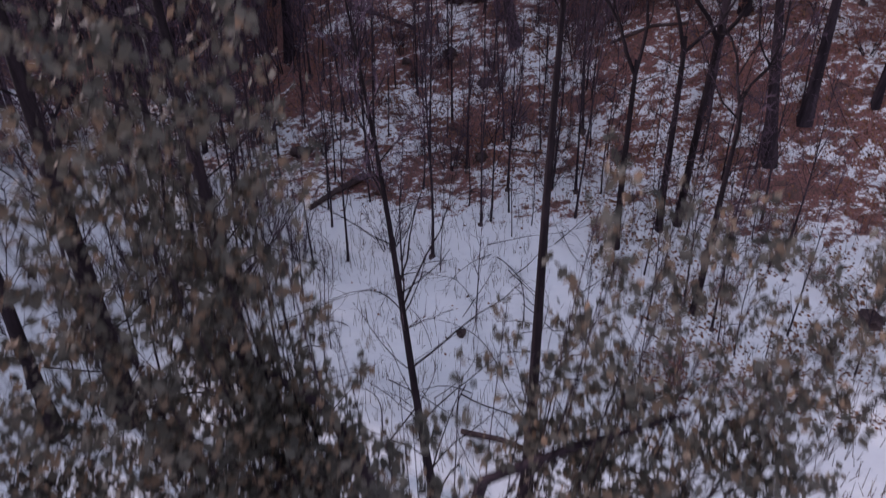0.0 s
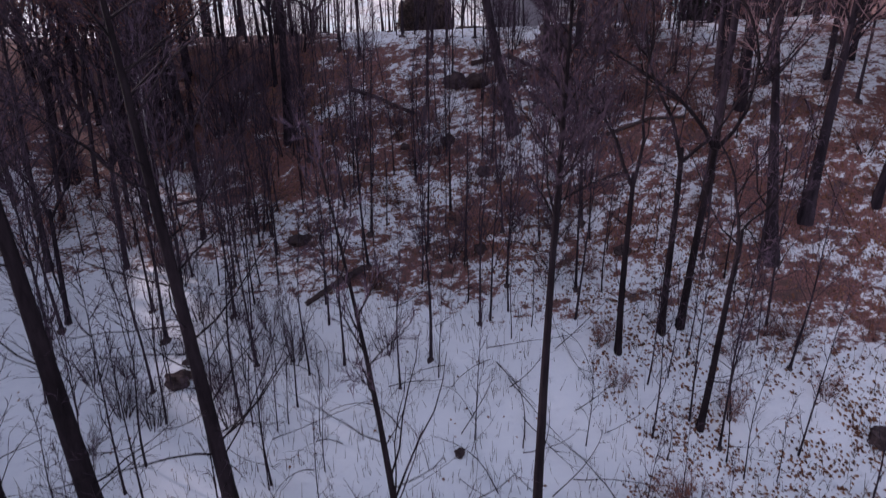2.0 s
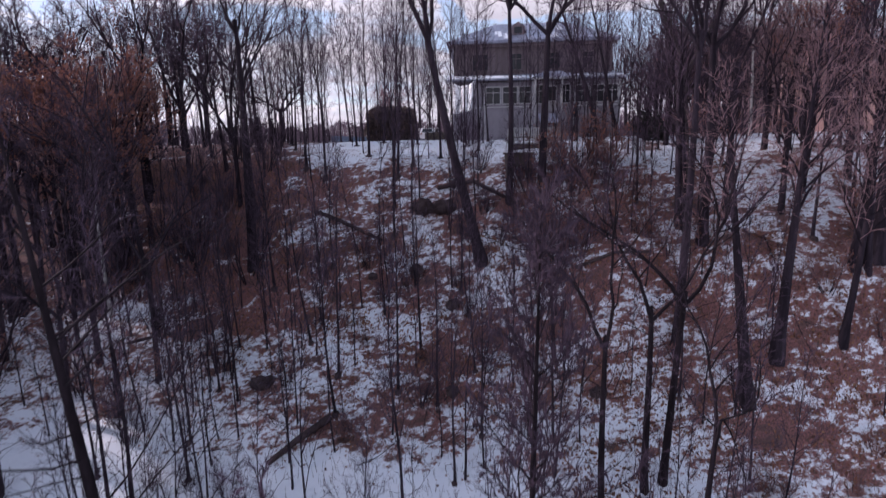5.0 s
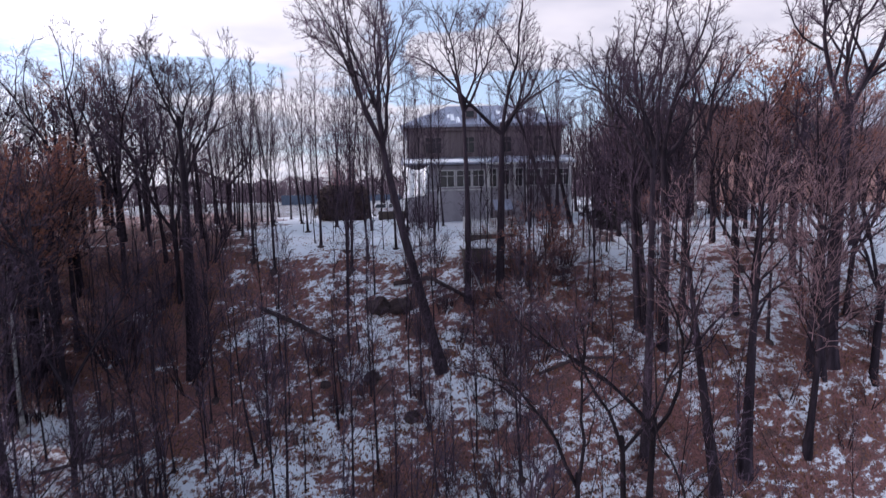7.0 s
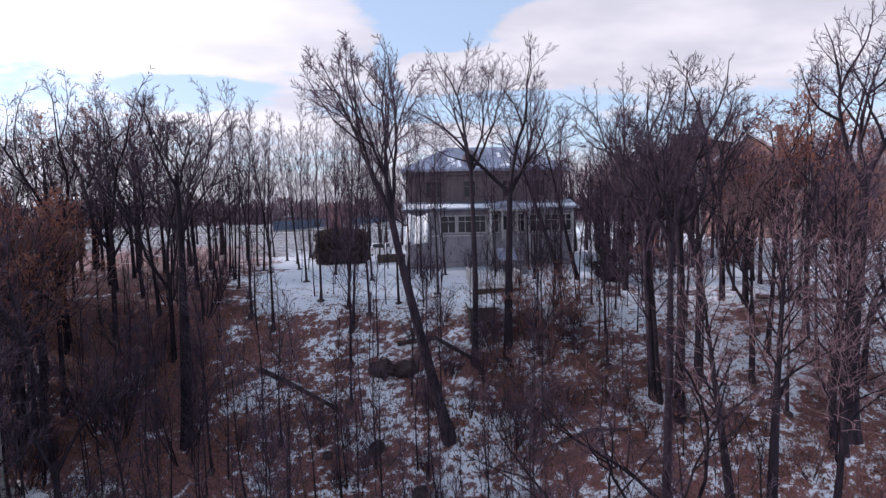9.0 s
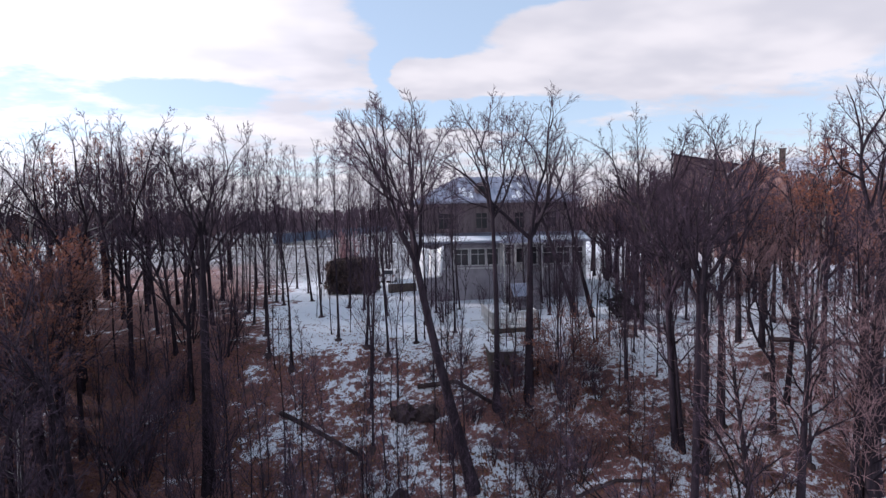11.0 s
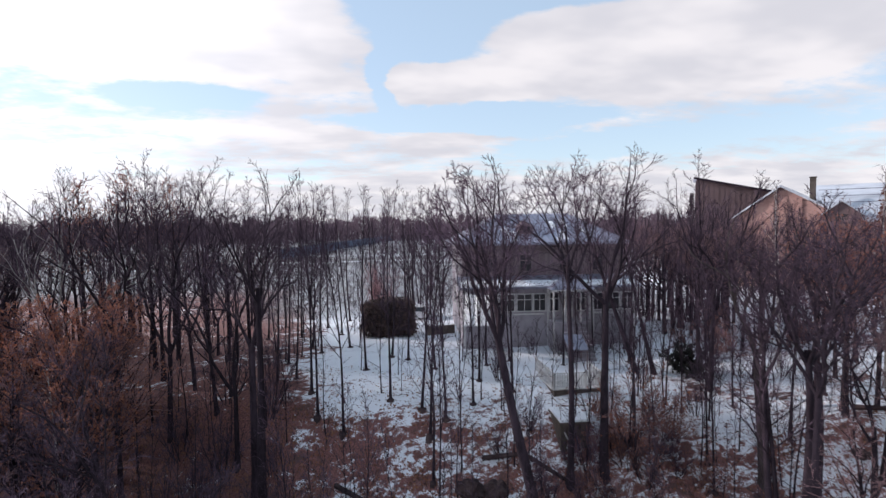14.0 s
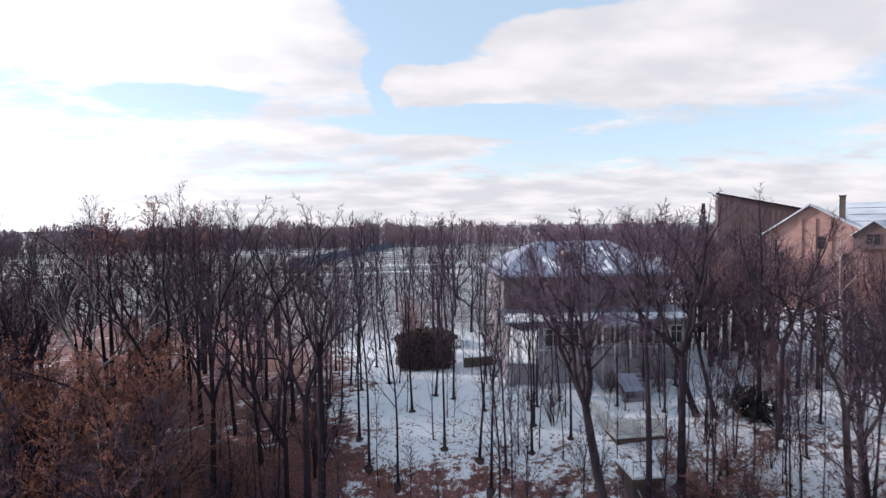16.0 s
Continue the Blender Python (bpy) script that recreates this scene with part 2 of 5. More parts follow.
    field = n.math("MULTIPLY", field, n.math("MAXIMUM", n.step(px, -20.0, -11.0), n.step(py, 80.0, 100.0)))
    grass = n.mix(tiny, (0.045, 0.038, 0.036), (0.1, 0.085, 0.08))
    thin = n.step(n.math("ADD", n.math("MULTIPLY", fine, 0.6), n.math("MULTIPLY", mid, 0.5)), 0.5, 0.68)
    meadow = n.mix(thin, grass, (0.5, 0.52, 0.57))
    # ploughed land farther out, with snow left in the furrows
    rows = n.add("ShaderNodeMapping", i_Vector=at, i_Rotation=(0, 0, 0.12), i_Scale=(0.02, 0.33, 1.0))
    furrow = n.noise(rows, 1.0, 4.0, 0.65)
    plough = n.mix(n.step(furrow, 0.46, 0.66), (0.05, 0.042, 0.038), (0.72, 0.75, 0.8))
    far = n.step(py, 120.0, 150.0)
    col = n.mix(litter, snow, brown)
    col = n.mix(field, col, meadow)
    col = n.mix(far, col, plough)
    rough = n.mix(litter, (0.55, 0.55, 0.55), (0.9, 0.9, 0.9))
    height = n.math("ADD", n.math("MULTIPLY", fine, 0.7), n.math("MULTIPLY", tiny, 0.5))
    finish(n, col, rough, height, 0.5, 0.06)
    return m


GROUND_MAT = ground_material()
gx = stretched(-42.0, 46.0, 0.6, -3500.0, 3500.0)
gy = stretched(2.0, 66.0, 0.5, -1500.0, 4500.0)
gv = [(x, y, ground_z(x, y)) for y in gy for x in gx]
w = len(gx)
gf = [(j * w + i, j * w + i + 1, (j + 1) * w + i + 1, (j + 1) * w + i) for j in range(len(gy) - 1) for i in range(w - 1)]
ground = mesh_object("ground", gv, gf, GROUND_MAT, smooth=True)
tagged(ground, "wooded ravine bank under patchy snow and brown leaves", "ground", kind="structure")


# ---- trees ----
class Geo:
    """Collects tubes and leaves for one mesh."""

    def __init__(self):
        self.v, self.f = [], []

    def tube(self, pts, radii, sides):
        start, k = len(self.v), len(pts)
        turn = [(math.cos(2 * math.pi * s / sides), math.sin(2 * math.pi * s / sides)) for s in range(sides)]
        for i, p in enumerate(pts):
            t = (pts[min(i + 1, k - 1)] - pts[max(i - 1, 0)])
            t = t.normalized() if t.length > 1e-9 else Vector((0, 0, 1))
            a = t.cross(Vector((0.31, 0.95, 0.02))).normalized()
            b = t.cross(a)
            r = radii[i]
            for c, s in turn:
                q = p + (a * c + b * s) * r
                self.v.append((q.x, q.y, q.z))
        for i in range(k - 1):
            o = start + i * sides
            for s in range(sides):
                e = (s + 1) % sides
                self.f.append((o + s, o + e, o + sides + e, o + sides + s))

    def spike(self, p, way, length, r):
        """A slim twig that ends in a point."""
        i = len(self.v)
        a = way.cross(Vector((0.31, 0.95, 0.02))).normalized()
        b = way.cross(a)
        for c, s in ((1, 0), (-0.5, 0.866), (-0.5, -0.866)):
            q = p + (a * c + b * s) * r
            self.v.append((q.x, q.y, q.z))
        q = p + way * length
        self.v.append((q.x, q.y, q.z))
        self.f += [(i, i + 1, i + 3), (i + 1, i + 2, i + 3), (i + 2, i, i + 3)]

    def whip(self, pts, r):
        """A thin bough of two bends that ends in a point."""
        self.tube(pts[:2], [r, r * 0.6], 3)
        i = len(self.v)
        self.v.append(tuple(pts[2]))
        self.f += [(i - 3, i - 2, i), (i - 2, i - 1, i), (i - 1, i - 3, i)]

    def leaf(self, p, along, across, size):
        i = len(self.v)
        a, b = along * size, across * size * 0.45
        for q in (p, p + a * 0.5 + b, p + a, p + a * 0.5 - b):
            self.v.append((q.x, q.y, q.z))
        self.f.append((i, i + 1, i + 2, i + 3))

    def box(self, lo, hi):
        i = len(self.v)
        self.v += [(x, y, z) for z in (lo[2], hi[2]) for x, y in ((lo[0], lo[1]), (hi[0], lo[1]), (hi[0], hi[1]), (lo[0], hi[1]))]
        for q in ((3, 2, 1, 0), (4, 5, 6, 7), (0, 1, 5, 4), (1, 2, 6, 5), (2, 3, 7, 6), (3, 0, 4, 7)):
            self.f.append(tuple(i + k for k in q))

    def prism(self, outline, lift):
        """A solid from a flat outline pushed along lift."""
        i, k = len(self.v), len(outline)
        lift = Vector(lift)
        self.v += [tuple(p) for p in outline] + [tuple(Vector(p) + lift) for p in outline]
        self.f.append(tuple(range(i + k - 1, i - 1, -1)))
        self.f.append(tuple(range(i + k, i + 2 * k)))
        for s in range(k):
            e = (s + 1) % k
            self.f.append((i + s, i + e, i + k + e, i + k + s))

    def made(self, name, mat, parent=None, label="", smooth=False):
        return mesh_object(name, self.v, self.f, mat, parent, label, smooth)


def spin(rnd):
    return Vector((rnd.gauss(0, 1), rnd.gauss(0, 1), rnd.gauss(0, 1))).normalized()


def grow(rnd, start, way, length, segs, wobble, lift):
    """The points of one branch: it wanders, and bends towards the light."""
    pts, p, d = [start.copy()], start.copy(), way.normalized()
    for _ in range(segs):
        d = (d + spin(rnd) * wobble + Vector((0, 0, lift))).normalized()
        p = p + d * (length / segs)
        pts.append(p.copy())
    return pts


def along(pts, f):
    g = f * (len(pts) - 1)
    i = min(int(g), len(pts) - 2)
    return pts[i].lerp(pts[i + 1], g - i), (pts[i + 1] - pts[i]).normalized()


def side_way(rnd, d, angle):
    s = d.cross(spin(rnd))
    s = s.normalized() if s.length > 1e-6 else Vector((1, 0, 0))
    return (d * math.cos(angle) + s * math.sin(angle)).normalized()


def feather(rnd, crown, leafy, pts, length, r, boughs, twigs, lift, leaves=0, leaf_size=0.1):
    """Boughs set by turns along a limb, each with short twigs, finer and shorter towards the tip."""
    turn = rnd.uniform(0, 6.283)
    for k in range(boughs):
        g = 0.1 + 0.88 * (k + rnd.random()) / boughs
        p, d = along(pts, min(g, 0.99))
        turn += 2.4 + rnd.uniform(-0.5, 0.5)
        a = d.cross(Vector((0.2, 0.1, 1.0))).normalized()
        out = a * math.cos(turn) + d.cross(a) * math.sin(turn)
        tilt = rnd.uniform(0.45, 0.95)
        far = max(0.3, length * rnd.uniform(0.35, 0.62) * (1.1 - 0.7 * g))
        side = grow(rnd, p, d * math.cos(tilt) + out * math.sin(tilt), far, 2, 0.3, lift)
        crown.whip(side, max(0.0115, r * 0.45 * (1 - 0.5 * g)))
        for j in range(twigs):
            q, e = along(side, min(0.15 + 0.84 * (j + rnd.random()) / twigs, 0.99))
            w3 = (side_way(rnd, e, rnd.uniform(0.4, 0.95)) + Vector((0, 0, 0.12))).normalized()
            l3 = min(0.75, max(0.2, far * rnd.uniform(0.25, 0.6)))
            crown.spike(q, w3, l3, 0.0125)
            for _ in range(leaves):
                if rnd.random() < 0.6:
                    at, h = q + w3 * l3 * rnd.random(), spin(rnd)
                    leafy.leaf(at, h, side_way(rnd, h, 1.57), leaf_size * rnd.uniform(0.6, 1.3))


def tree(name, seed, height, radius, lean=(0.0, 0.0), fork=0.45, limbs=9, boughs=7, twigs=5, spread=0.75, forks=0, bark=None,
         twig=None, leaves=0, leaf_mat=None, leaf_size=0.1, reach=0.42, wobble=0.06, sides=8, shoots=4, shoot=(0.5, 1.6), mound=0.0, lift=0.08, label="", category="tree", group=""):
    """A bare tree standing at the origin: trunk with limbs, and a crown of boughs and twigs."""
    rnd = random.Random(seed)
    bark, twig = bark or BARK, twig or TWIG
    root = new(name)
    root.empty_display_size = 0.2
    tagged(root, label, category, group)
    wood, crown, leafy = Geo(), Geo(), Geo()
    stem = []
    for i in range(13):
        f = i / 12
        bend = wobble * height * 0.35 * math.sin(f * 5 + seed) * f * (1 - f * 0.5)
        stem.append(Vector((lean[0] * height * f + bend * math.cos(seed * 2.3), lean[1] * height * f + bend * math.sin(seed * 1.7), height * f - 0.3 * (1 - f))))
    top = 0.97 if not forks else fork + 0.04
    trunk_pts = [along(stem, f * top)[0] for f in [i / 10 for i in range(11)]]
    radii = [max(0.012, radius * (1 - (0.95 if not forks else 0.82) * (i / 10) * top)) * (1.45 if i == 0 else 1.08 if i == 1 else 1) for i in range(11)]
    wood.tube(trunk_pts, radii, sides)
    arms = []
    if forks:
        at, d = along(stem, fork)
        d = (d * 0.4 + Vector((0, 0, 0.6))).normalized()
        first, room = rnd.uniform(0, 6.28), height * (1 - fork)
        r = radius * (1 - 0.82 * fork) * (0.78 if forks < 5 else 0.62)
        for k in range(forks):
            turn = first + 6.283 * k / forks + rnd.uniform(-0.5, 0.5)
            out = Vector((math.cos(turn), math.sin(turn), 0))
            tilt = spread * rnd.uniform(0.3, 0.95)
            pts = grow(rnd, at, d * math.cos(tilt) + out * math.sin(tilt), room * rnd.uniform(0.88, 1.06), 8, 0.28, 0.08)
            wood.tube(pts, [r * (1 - 0.95 * i / 8) + 0.007 for i in range(9)], 4)
            arms.append((pts, r, room))
            for j in range(3):
                g = 0.2 + 0.18 * j + rnd.uniform(0, 0.12)
                p, e = along(pts, g)
                sub_pts = grow(rnd, p, side_way(rnd, e, rnd.uniform(0.45, 0.8)), room * rnd.uniform(0.5, 0.66) * (1.15 - 0.7 * g), 5, 0.26, 0.1)
                wood.tube(sub_pts, [r * 0.5 * (1 - 0.92 * i / 5) + 0.006 for i in range(6)], 3)
                arms.append((sub_pts, r * 0.55, room * 0.66))
    else:
        arms.append((stem[int(12 * fork):], radius * (1 - 0.82 * fork), height * (1 - fork) * 1.1))
    per = max(3, int(limbs * 1.5 / len(arms)))
    for pts0, r0, room in arms:
        turn = rnd.uniform(0, 6.283)
        for k in range(per):
            f = (0.22 if forks else 0.03) + (0.76 if forks else 0.95) * (k + rnd.random()) / per
            p, d = along(pts0, min(f, 0.99))
            turn += 2.4 + rnd.uniform(-0.6, 0.6)
            a = d.cross(Vector((0.1, 0.2, 1.0)))
            a = a.normalized() if a.length > 0.05 else Vector((1, 0, 0))
            out = a * math.cos(turn) + d.cross(a) * math.sin(turn)
            tilt = spread * rnd.uniform(0.7, 1.25) * (1.1 - 0.35 * f)
            far = max(0.5, room * reach * (1.12 - 0.9 * f) * rnd.uniform(0.75, 1.2))
            pts1 = grow(rnd, p, d * math.cos(tilt) + out * math.sin(tilt), far, 3, 0.3, lift * 1.5)
            r1 = max(0.011, r0 * (1 - 0.85 * f) * 0.45)
            wood.tube(pts1, [r1 * (1 - 0.9 * i / 3) + 0.004 for i in range(4)], 3)
            feather(rnd, crown, leafy, pts1, far, r1, max(3, int(boughs * min(1.3, 0.45 + far * 0.3))), twigs, lift * 0.8, leaves, leaf_size)
        feather(rnd, crown, leafy, pts0[len(pts0) // 2:], 1.0, r0 * 0.5, 5, twigs, lift, leaves, leaf_size)
    # slim shoots low on the stem
    for _ in range(shoots):
        p, d = along(stem, rnd.uniform(0.1, max(0.2, fork)))
        far = rnd.uniform(*shoot)
        pts = grow(rnd, p, side_way(rnd, d, 1.1), far, 5, 0.22, 0.03)
        wood.tube(pts, [0.007 + far * 0.006 * (1 - i / 5) for i in range(6)], 4)
        for _ in range(int(far * 3)):
            q, e = along(pts, rnd.uniform(0.2, 0.98))
            crown.spike(q, side_way(rnd, e, 0.8), rnd.uniform(0.25, 0.7), 0.008)
    if mound:
        heap = Geo()
        ring = [Vector((math.cos(a * 0.7) * mound * rnd.uniform(0.7, 1.3), math.sin(a * 0.7) * mound * rnd.uniform(0.7, 1.3), -0.3)) for a in range(9)]
        heap.v += [tuple(p) for p in ring] + [(p.x * 0.7, p.y * 0.7, 0.14) for p in ring] + [(0, 0, 0.24)]
        for a in range(9):
            b = (a + 1) % 9
            heap.f += [(a, b, 9 + b, 9 + a), (9 + a, 9 + b, 18)]
        heap.made("root_mound", DEADWOOD, root, "bare dark soil heaped round the foot", True)
    wood.made("trunk", bark, root, smooth=True)
    crown.made("crown", twig, root, "fine bare reddish-brown twigs")
    if leafy.f:
        leafy.made("foliage", leaf_mat, root, "withered leaves still on the twigs")
    return root


def shrub(name, seed, height, stems=9, spread=0.5, twig=None, boughs=8, twigs=7, leaves=0, leaf_mat=None, leaf_size=0.07, label="", category="shrub"):
    """A bush of many stems from one root."""
    rnd = random.Random(seed)
    root = new(name)
    root.empty_display_size = 0.2
    tagged(root, label, category)
    wood, crown, leafy = Geo(), Geo(), Geo()
    for k in range(stems):
        turn, tilt = rnd.uniform(0, 6.283), rnd.uniform(0.05, spread)
        way = Vector((math.cos(turn) * math.sin(tilt), math.sin(turn) * math.sin(tilt), math.cos(tilt)))
        start = Vector((math.cos(turn), math.sin(turn), 0)) * rnd.uniform(0, 0.3) - Vector((0, 0, 0.25))
        pts = grow(rnd, start, way, height * rnd.uniform(0.65, 1.05), 4, 0.15, 0.04)
        r = 0.014 + 0.006 * height
        wood.tube(pts, [r * (1 - 0.85 * i / 4) for i in range(5)], 4)
        for _ in range(boughs):
            p, d = along(pts, rnd.uniform(0.2, 0.98))
            pts2 = grow(rnd, p, side_way(rnd, d, rnd.uniform(0.4, 0.9)), height * rnd.uniform(0.14, 0.34), 2, 0.25, 0.08)
            crown.whip(pts2, 0.013)
            for _ in range(twigs):
                p3, d3 = along(pts2, rnd.uniform(0.1, 0.99))
                w3 = side_way(rnd, d3, rnd.uniform(0.4, 1.0))
                l3 = rnd.uniform(0.15, 0.5)
                crown.spike(p3, w3, l3, 0.009)
                pts3 = [p3, p3 + w3 * l3]
                for _ in range(leaves):
                    q, a = along(pts3, rnd.random() * 0.99)[0], spin(rnd)
                    leafy.leaf(q, a, side_way(rnd, a, 1.57), leaf_size * rnd.uniform(0.6, 1.3))
    wood.made("trunk", BARK, root, "several thin stems from one root", smooth=True)
    crown.made("crown", twig or TWIG, root, "tangle of fine twigs")
    if leafy.f:
        leafy.made("foliage", leaf_mat, root)
    return root


def conifer(name, seed, height, mat, label):
    """A spruce or larch: a straight stem with whorls of drooping sprays."""
    rnd = random.Random(seed)
    root = tagged(new(name), label, "conifer")
    wood, sprays = Geo(), Geo()
    wood.tube([Vector((0, 0, -0.3)), Vector((0, 0, height * 0.5)), Vector((0, 0, height))], [height * 0.016, height * 0.01, 0.01], 7)
    for i in range(int(height * 26)):
        f = 0.1 + 0.89 * rnd.random() ** 1.2
        far = (height * 0.2 * (1.03 - f) + 0.1) * rnd.uniform(0.6, 1.1)
        turn = rnd.uniform(0, 6.283)
        out = Vector((math.cos(turn), math.sin(turn), rnd.uniform(-0.4, 0.0)))
        for k in range(6):
            q = Vector((0, 0, height * f)) + out * far * (k + 0.5 + rnd.uniform(-0.3, 0.3)) / 6
            a = (out + spin(rnd) * 0.7).normalized()
            sprays.leaf(q, a, side_way(rnd, a, 1.57), rnd.uniform(0.18, 0.36) * (0.5 + 0.04 * height))
    wood.made("trunk", BARK, root, smooth=True)
    sprays.made("crown", mat, root)
    return root


def stand(x, y, turn=0.0, size=1.0, tall=1.0, sink=0.1, lean=(0.0, 0.0)):
    """The pose of a plant on the ground at x, y."""
    shear = Matrix(((1, 0, lean[0], 0), (0, 1, lean[1], 0), (0, 0, 1, 0), (0, 0, 0, 1)))
    return Matrix.Translation((x, y, ground_z(x, y) - sink)) @ shear @ Matrix.Rotation(radians(turn), 4, "Z") @ Matrix.Diagonal((size, size, size * tall, 1))


# trees with a place and shape of their own: x, y, height, radius, lean x, lean y, fork, forks, limbs, seed
def own_tree(label, x, y, height, radius, lx, ly, fork, forks, limbs, seed, **more):
    t = tree("bare_tree", seed, height, radius, (lx, ly), fork, limbs, forks=forks, label=label, **more)
    t.matrix_basis = stand(x, y)
    return t


# trunks low in the ravine take the bark with shade in its colour
own_tree("dark slender tree leaning over the snowy ravine floor", -0.06, 10.0, 13.6, 0.125, -0.14, 0.0, 0.66, 0, 9, 11, bark=SHADED_BARK, boughs=6, twigs=7, reach=0.3, wobble=0.05, shoots=20, shoot=(1.0, 3.4))
own_tree("straight dark tree rising from the ravine floor", 2.2, 10.4, 17.3, 0.155, 0.0, 0.0, 0.74, 0, 20, 12, bark=SHADED_BARK, boughs=12, twigs=9, reach=0.36, wobble=0.02, spread=0.8, shoots=14, shoot=(0.6, 2.0))
own_tree("thick dark trunk with rough bark in the ravine", -5.55, 13.1, 20.0, 0.25, -0.09, 0.015, 0.74, 0, 7, 13, bark=SHADED_BARK, boughs=5, twigs=5, wobble=0.03, shoots=30, shoot=(1.5, 4.6))
own_tree("thick dark trunk at the edge of the ravine floor", -9.8, 13.4, 20.0, 0.33, -0.035, -0.03, 0.8, 0, 4, 14, bark=SHADED_BARK, boughs=4, twigs=3, shoots=20, shoot=(1.5, 4.0))
own_tree("dark trunk among the ravine undergrowth", -11.6, 12.6, 18.0, 0.2, -0.06, 0.0, 0.8, 0, 4, 15, bark=SHADED_BARK, boughs=4, twigs=3)
own_tree("tall tree with a wide forked crown on the bank", -10.2, 36.8, 19.6, 0.32, 0.01, 0.0, 0.74, 2, 30, 21, spread=0.7, reach=0.55, boughs=9, twigs=7)
own_tree("old leaning tree that splits into many upright limbs", 4.2, 32.0, 20.2, 0.32, -0.235, -0.035, 0.59, 6, 46, 22, spread=0.72, reach=0.42, boughs=10, twigs=7)
own_tree("tall slim tree with an open fan crown before the house", 6.2, 34.6, 18.0, 0.2, 0.01, 0.0, 0.62, 4, 28, 23, spread=0.85, reach=0.6, boughs=9, twigs=5, lift=0.05)
own_tree("tall grey tree with an open forked crown before the house", 8.2, 34.6, 17.6, 0.27, 0.035, 0.05, 0.55, 4, 28, 24, spread=0.85, reach=0.55, boughs=9, twigs=5, lift=0.05)
own_tree("gnarled tree with bare crooked limbs on the bank", 15.3, 28.8, 17.5, 0.27, -0.06, -0.04, 0.55, 3, 26, 25, spread=0.9, reach=0.5, boughs=9, twigs=6, wobble=0.1, lift=0.03)
own_tree("tall dark tree with a broad crooked crown on the bank", 13.0, 26.4, 21.0, 0.23, 0.0, -0.02, 0.66, 3, 24, 38, spread=0.9, reach=0.5, boughs=9, twigs=6, wobble=0.08, lift=0.03)
own_tree("large spreading oak with bare crooked limbs", 22.6, 26.4, 20.0, 0.36, 0.02, 0.0, 0.6, 4, 32, 26, spread=0.95, reach=0.6, boughs=9, twigs=6, lift=0.03)
own_tree("thick dark trunk on the leaf-strewn bank", 15.5, 24.4, 15.0, 0.3, -0.12, 0.06, 0.5, 0, 14, 27, twig=TWIG_RED)
own_tree("thick dark trunk on the leaf-strewn bank", 17.1, 25.0, 15.5, 0.28, 0.03, 0.0, 0.45, 0, 14, 28, twig=TWIG_RED)
own_tree("leaning grey tree beside the villa", 14.46, 41.5, 13.5, 0.2, -0.3, 0.15, 0.5, 0, 12, 29)
own_tree("leaning grey tree beside the villa", 15.5, 41.0, 13.0, 0.16, -0.22, 0.1, 0.5, 0, 10, 30)
own_tree("grey forked tree on the snowy slope", 15.8, 31.8, 15.0, 0.24, -0.03, 0.04, 0.45, 2, 14, 31, bark=PALE_BARK)
own_tree("dark tree with a heavy forked crown on the bank", -11.0, 40.2, 15.3, 0.28, 0.0, 0.0, 0.55, 3, 16, 32)
own_tree("lone field oak with short crooked limbs", -16.3, 72.0, 10.5, 0.36, 0.0, 0.0, 0.4, 4, 22, 33, spread=0.9)
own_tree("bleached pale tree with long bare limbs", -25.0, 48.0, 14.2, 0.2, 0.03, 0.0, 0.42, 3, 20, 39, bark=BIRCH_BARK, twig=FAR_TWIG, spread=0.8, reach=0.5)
own_tree("dark trunk with a twiggy crown on the bank", 14.6, 30.0, 15.5, 0.2, -0.05, 0.03, 0.5, 3, 22, 40, boughs=8)
own_tree("dark trunk with a twiggy crown on the bank", 16.9, 29.7, 15.0, 0.19, 0.0, 0.02, 0.5, 2, 20, 44, boughs=8)

for x, y, h, r, lx, s in ((9.85, 22.3, 15.5, 0.16, -0.03, 34), (10.7, 22.5, 16.0, 0.18, 0.06, 35), (7.75, 21.6, 15.0, 0.15, -0.02, 36), (10.05, 18.5, 13.5, 0.14, 0.07, 37)):
    own_tree("dark tree with ragged bark on the foot of the bank", x, y, h, r, lx, 0.02, 0.5, 2, 8, s, bark=SHADED_BARK, boughs=6, twigs=5, reach=0.35, shoots=12, shoot=(0.8, 2.6))

# kinds that repeat
slim = [tree("young_tree", 41 + k, 13.0, 0.085, (0.02 * (k - 1), 0.015), 0.34, 14, 5, 5, 0.55, reach=0.34, wobble=0.11, mound=0.34, lift=0.14, sides=6,
             label="slender bare young tree in thin snow", group="young trees") for k in range(4)]
tall = [tree("bare_tree", 61 + k, 15.0, 0.16, (0.03 * (k - 2), 0.02), (0.26, 0.38, 0.42, 0.24, 0.32)[k], 18, 8, 5, 0.75, forks=(0, 3, 2, 0, 3)[k], reach=0.42,
             label="bare dark woodland tree with a twiggy crown", group="woodland trees") for k in range(5)]
ruddy = [tree("bare_tree", 81 + k, 13.5, 0.19, (0.02, 0.0), 0.34, 18, 8, 5, 0.75, forks=(3, 0, 3)[k], twig=TWIG_RED, reach=0.45,
              label="bare tree with a dense reddish-brown crown", group="reddish trees") for k in range(3)]
leafy = [tree("oak_tree", 91 + k, 11.5, 0.17, (0.0, 0.0), 0.46, 17, 7, 4, 0.85, forks=(0, 3)[k], twig=TWIG_RED, leaves=6, leaf_mat=OAK_LEAF,
              leaf_size=0.076, reach=0.5, label="oak still holding rusty withered leaves", group="oaks with withered leaves") for k in range(2)]
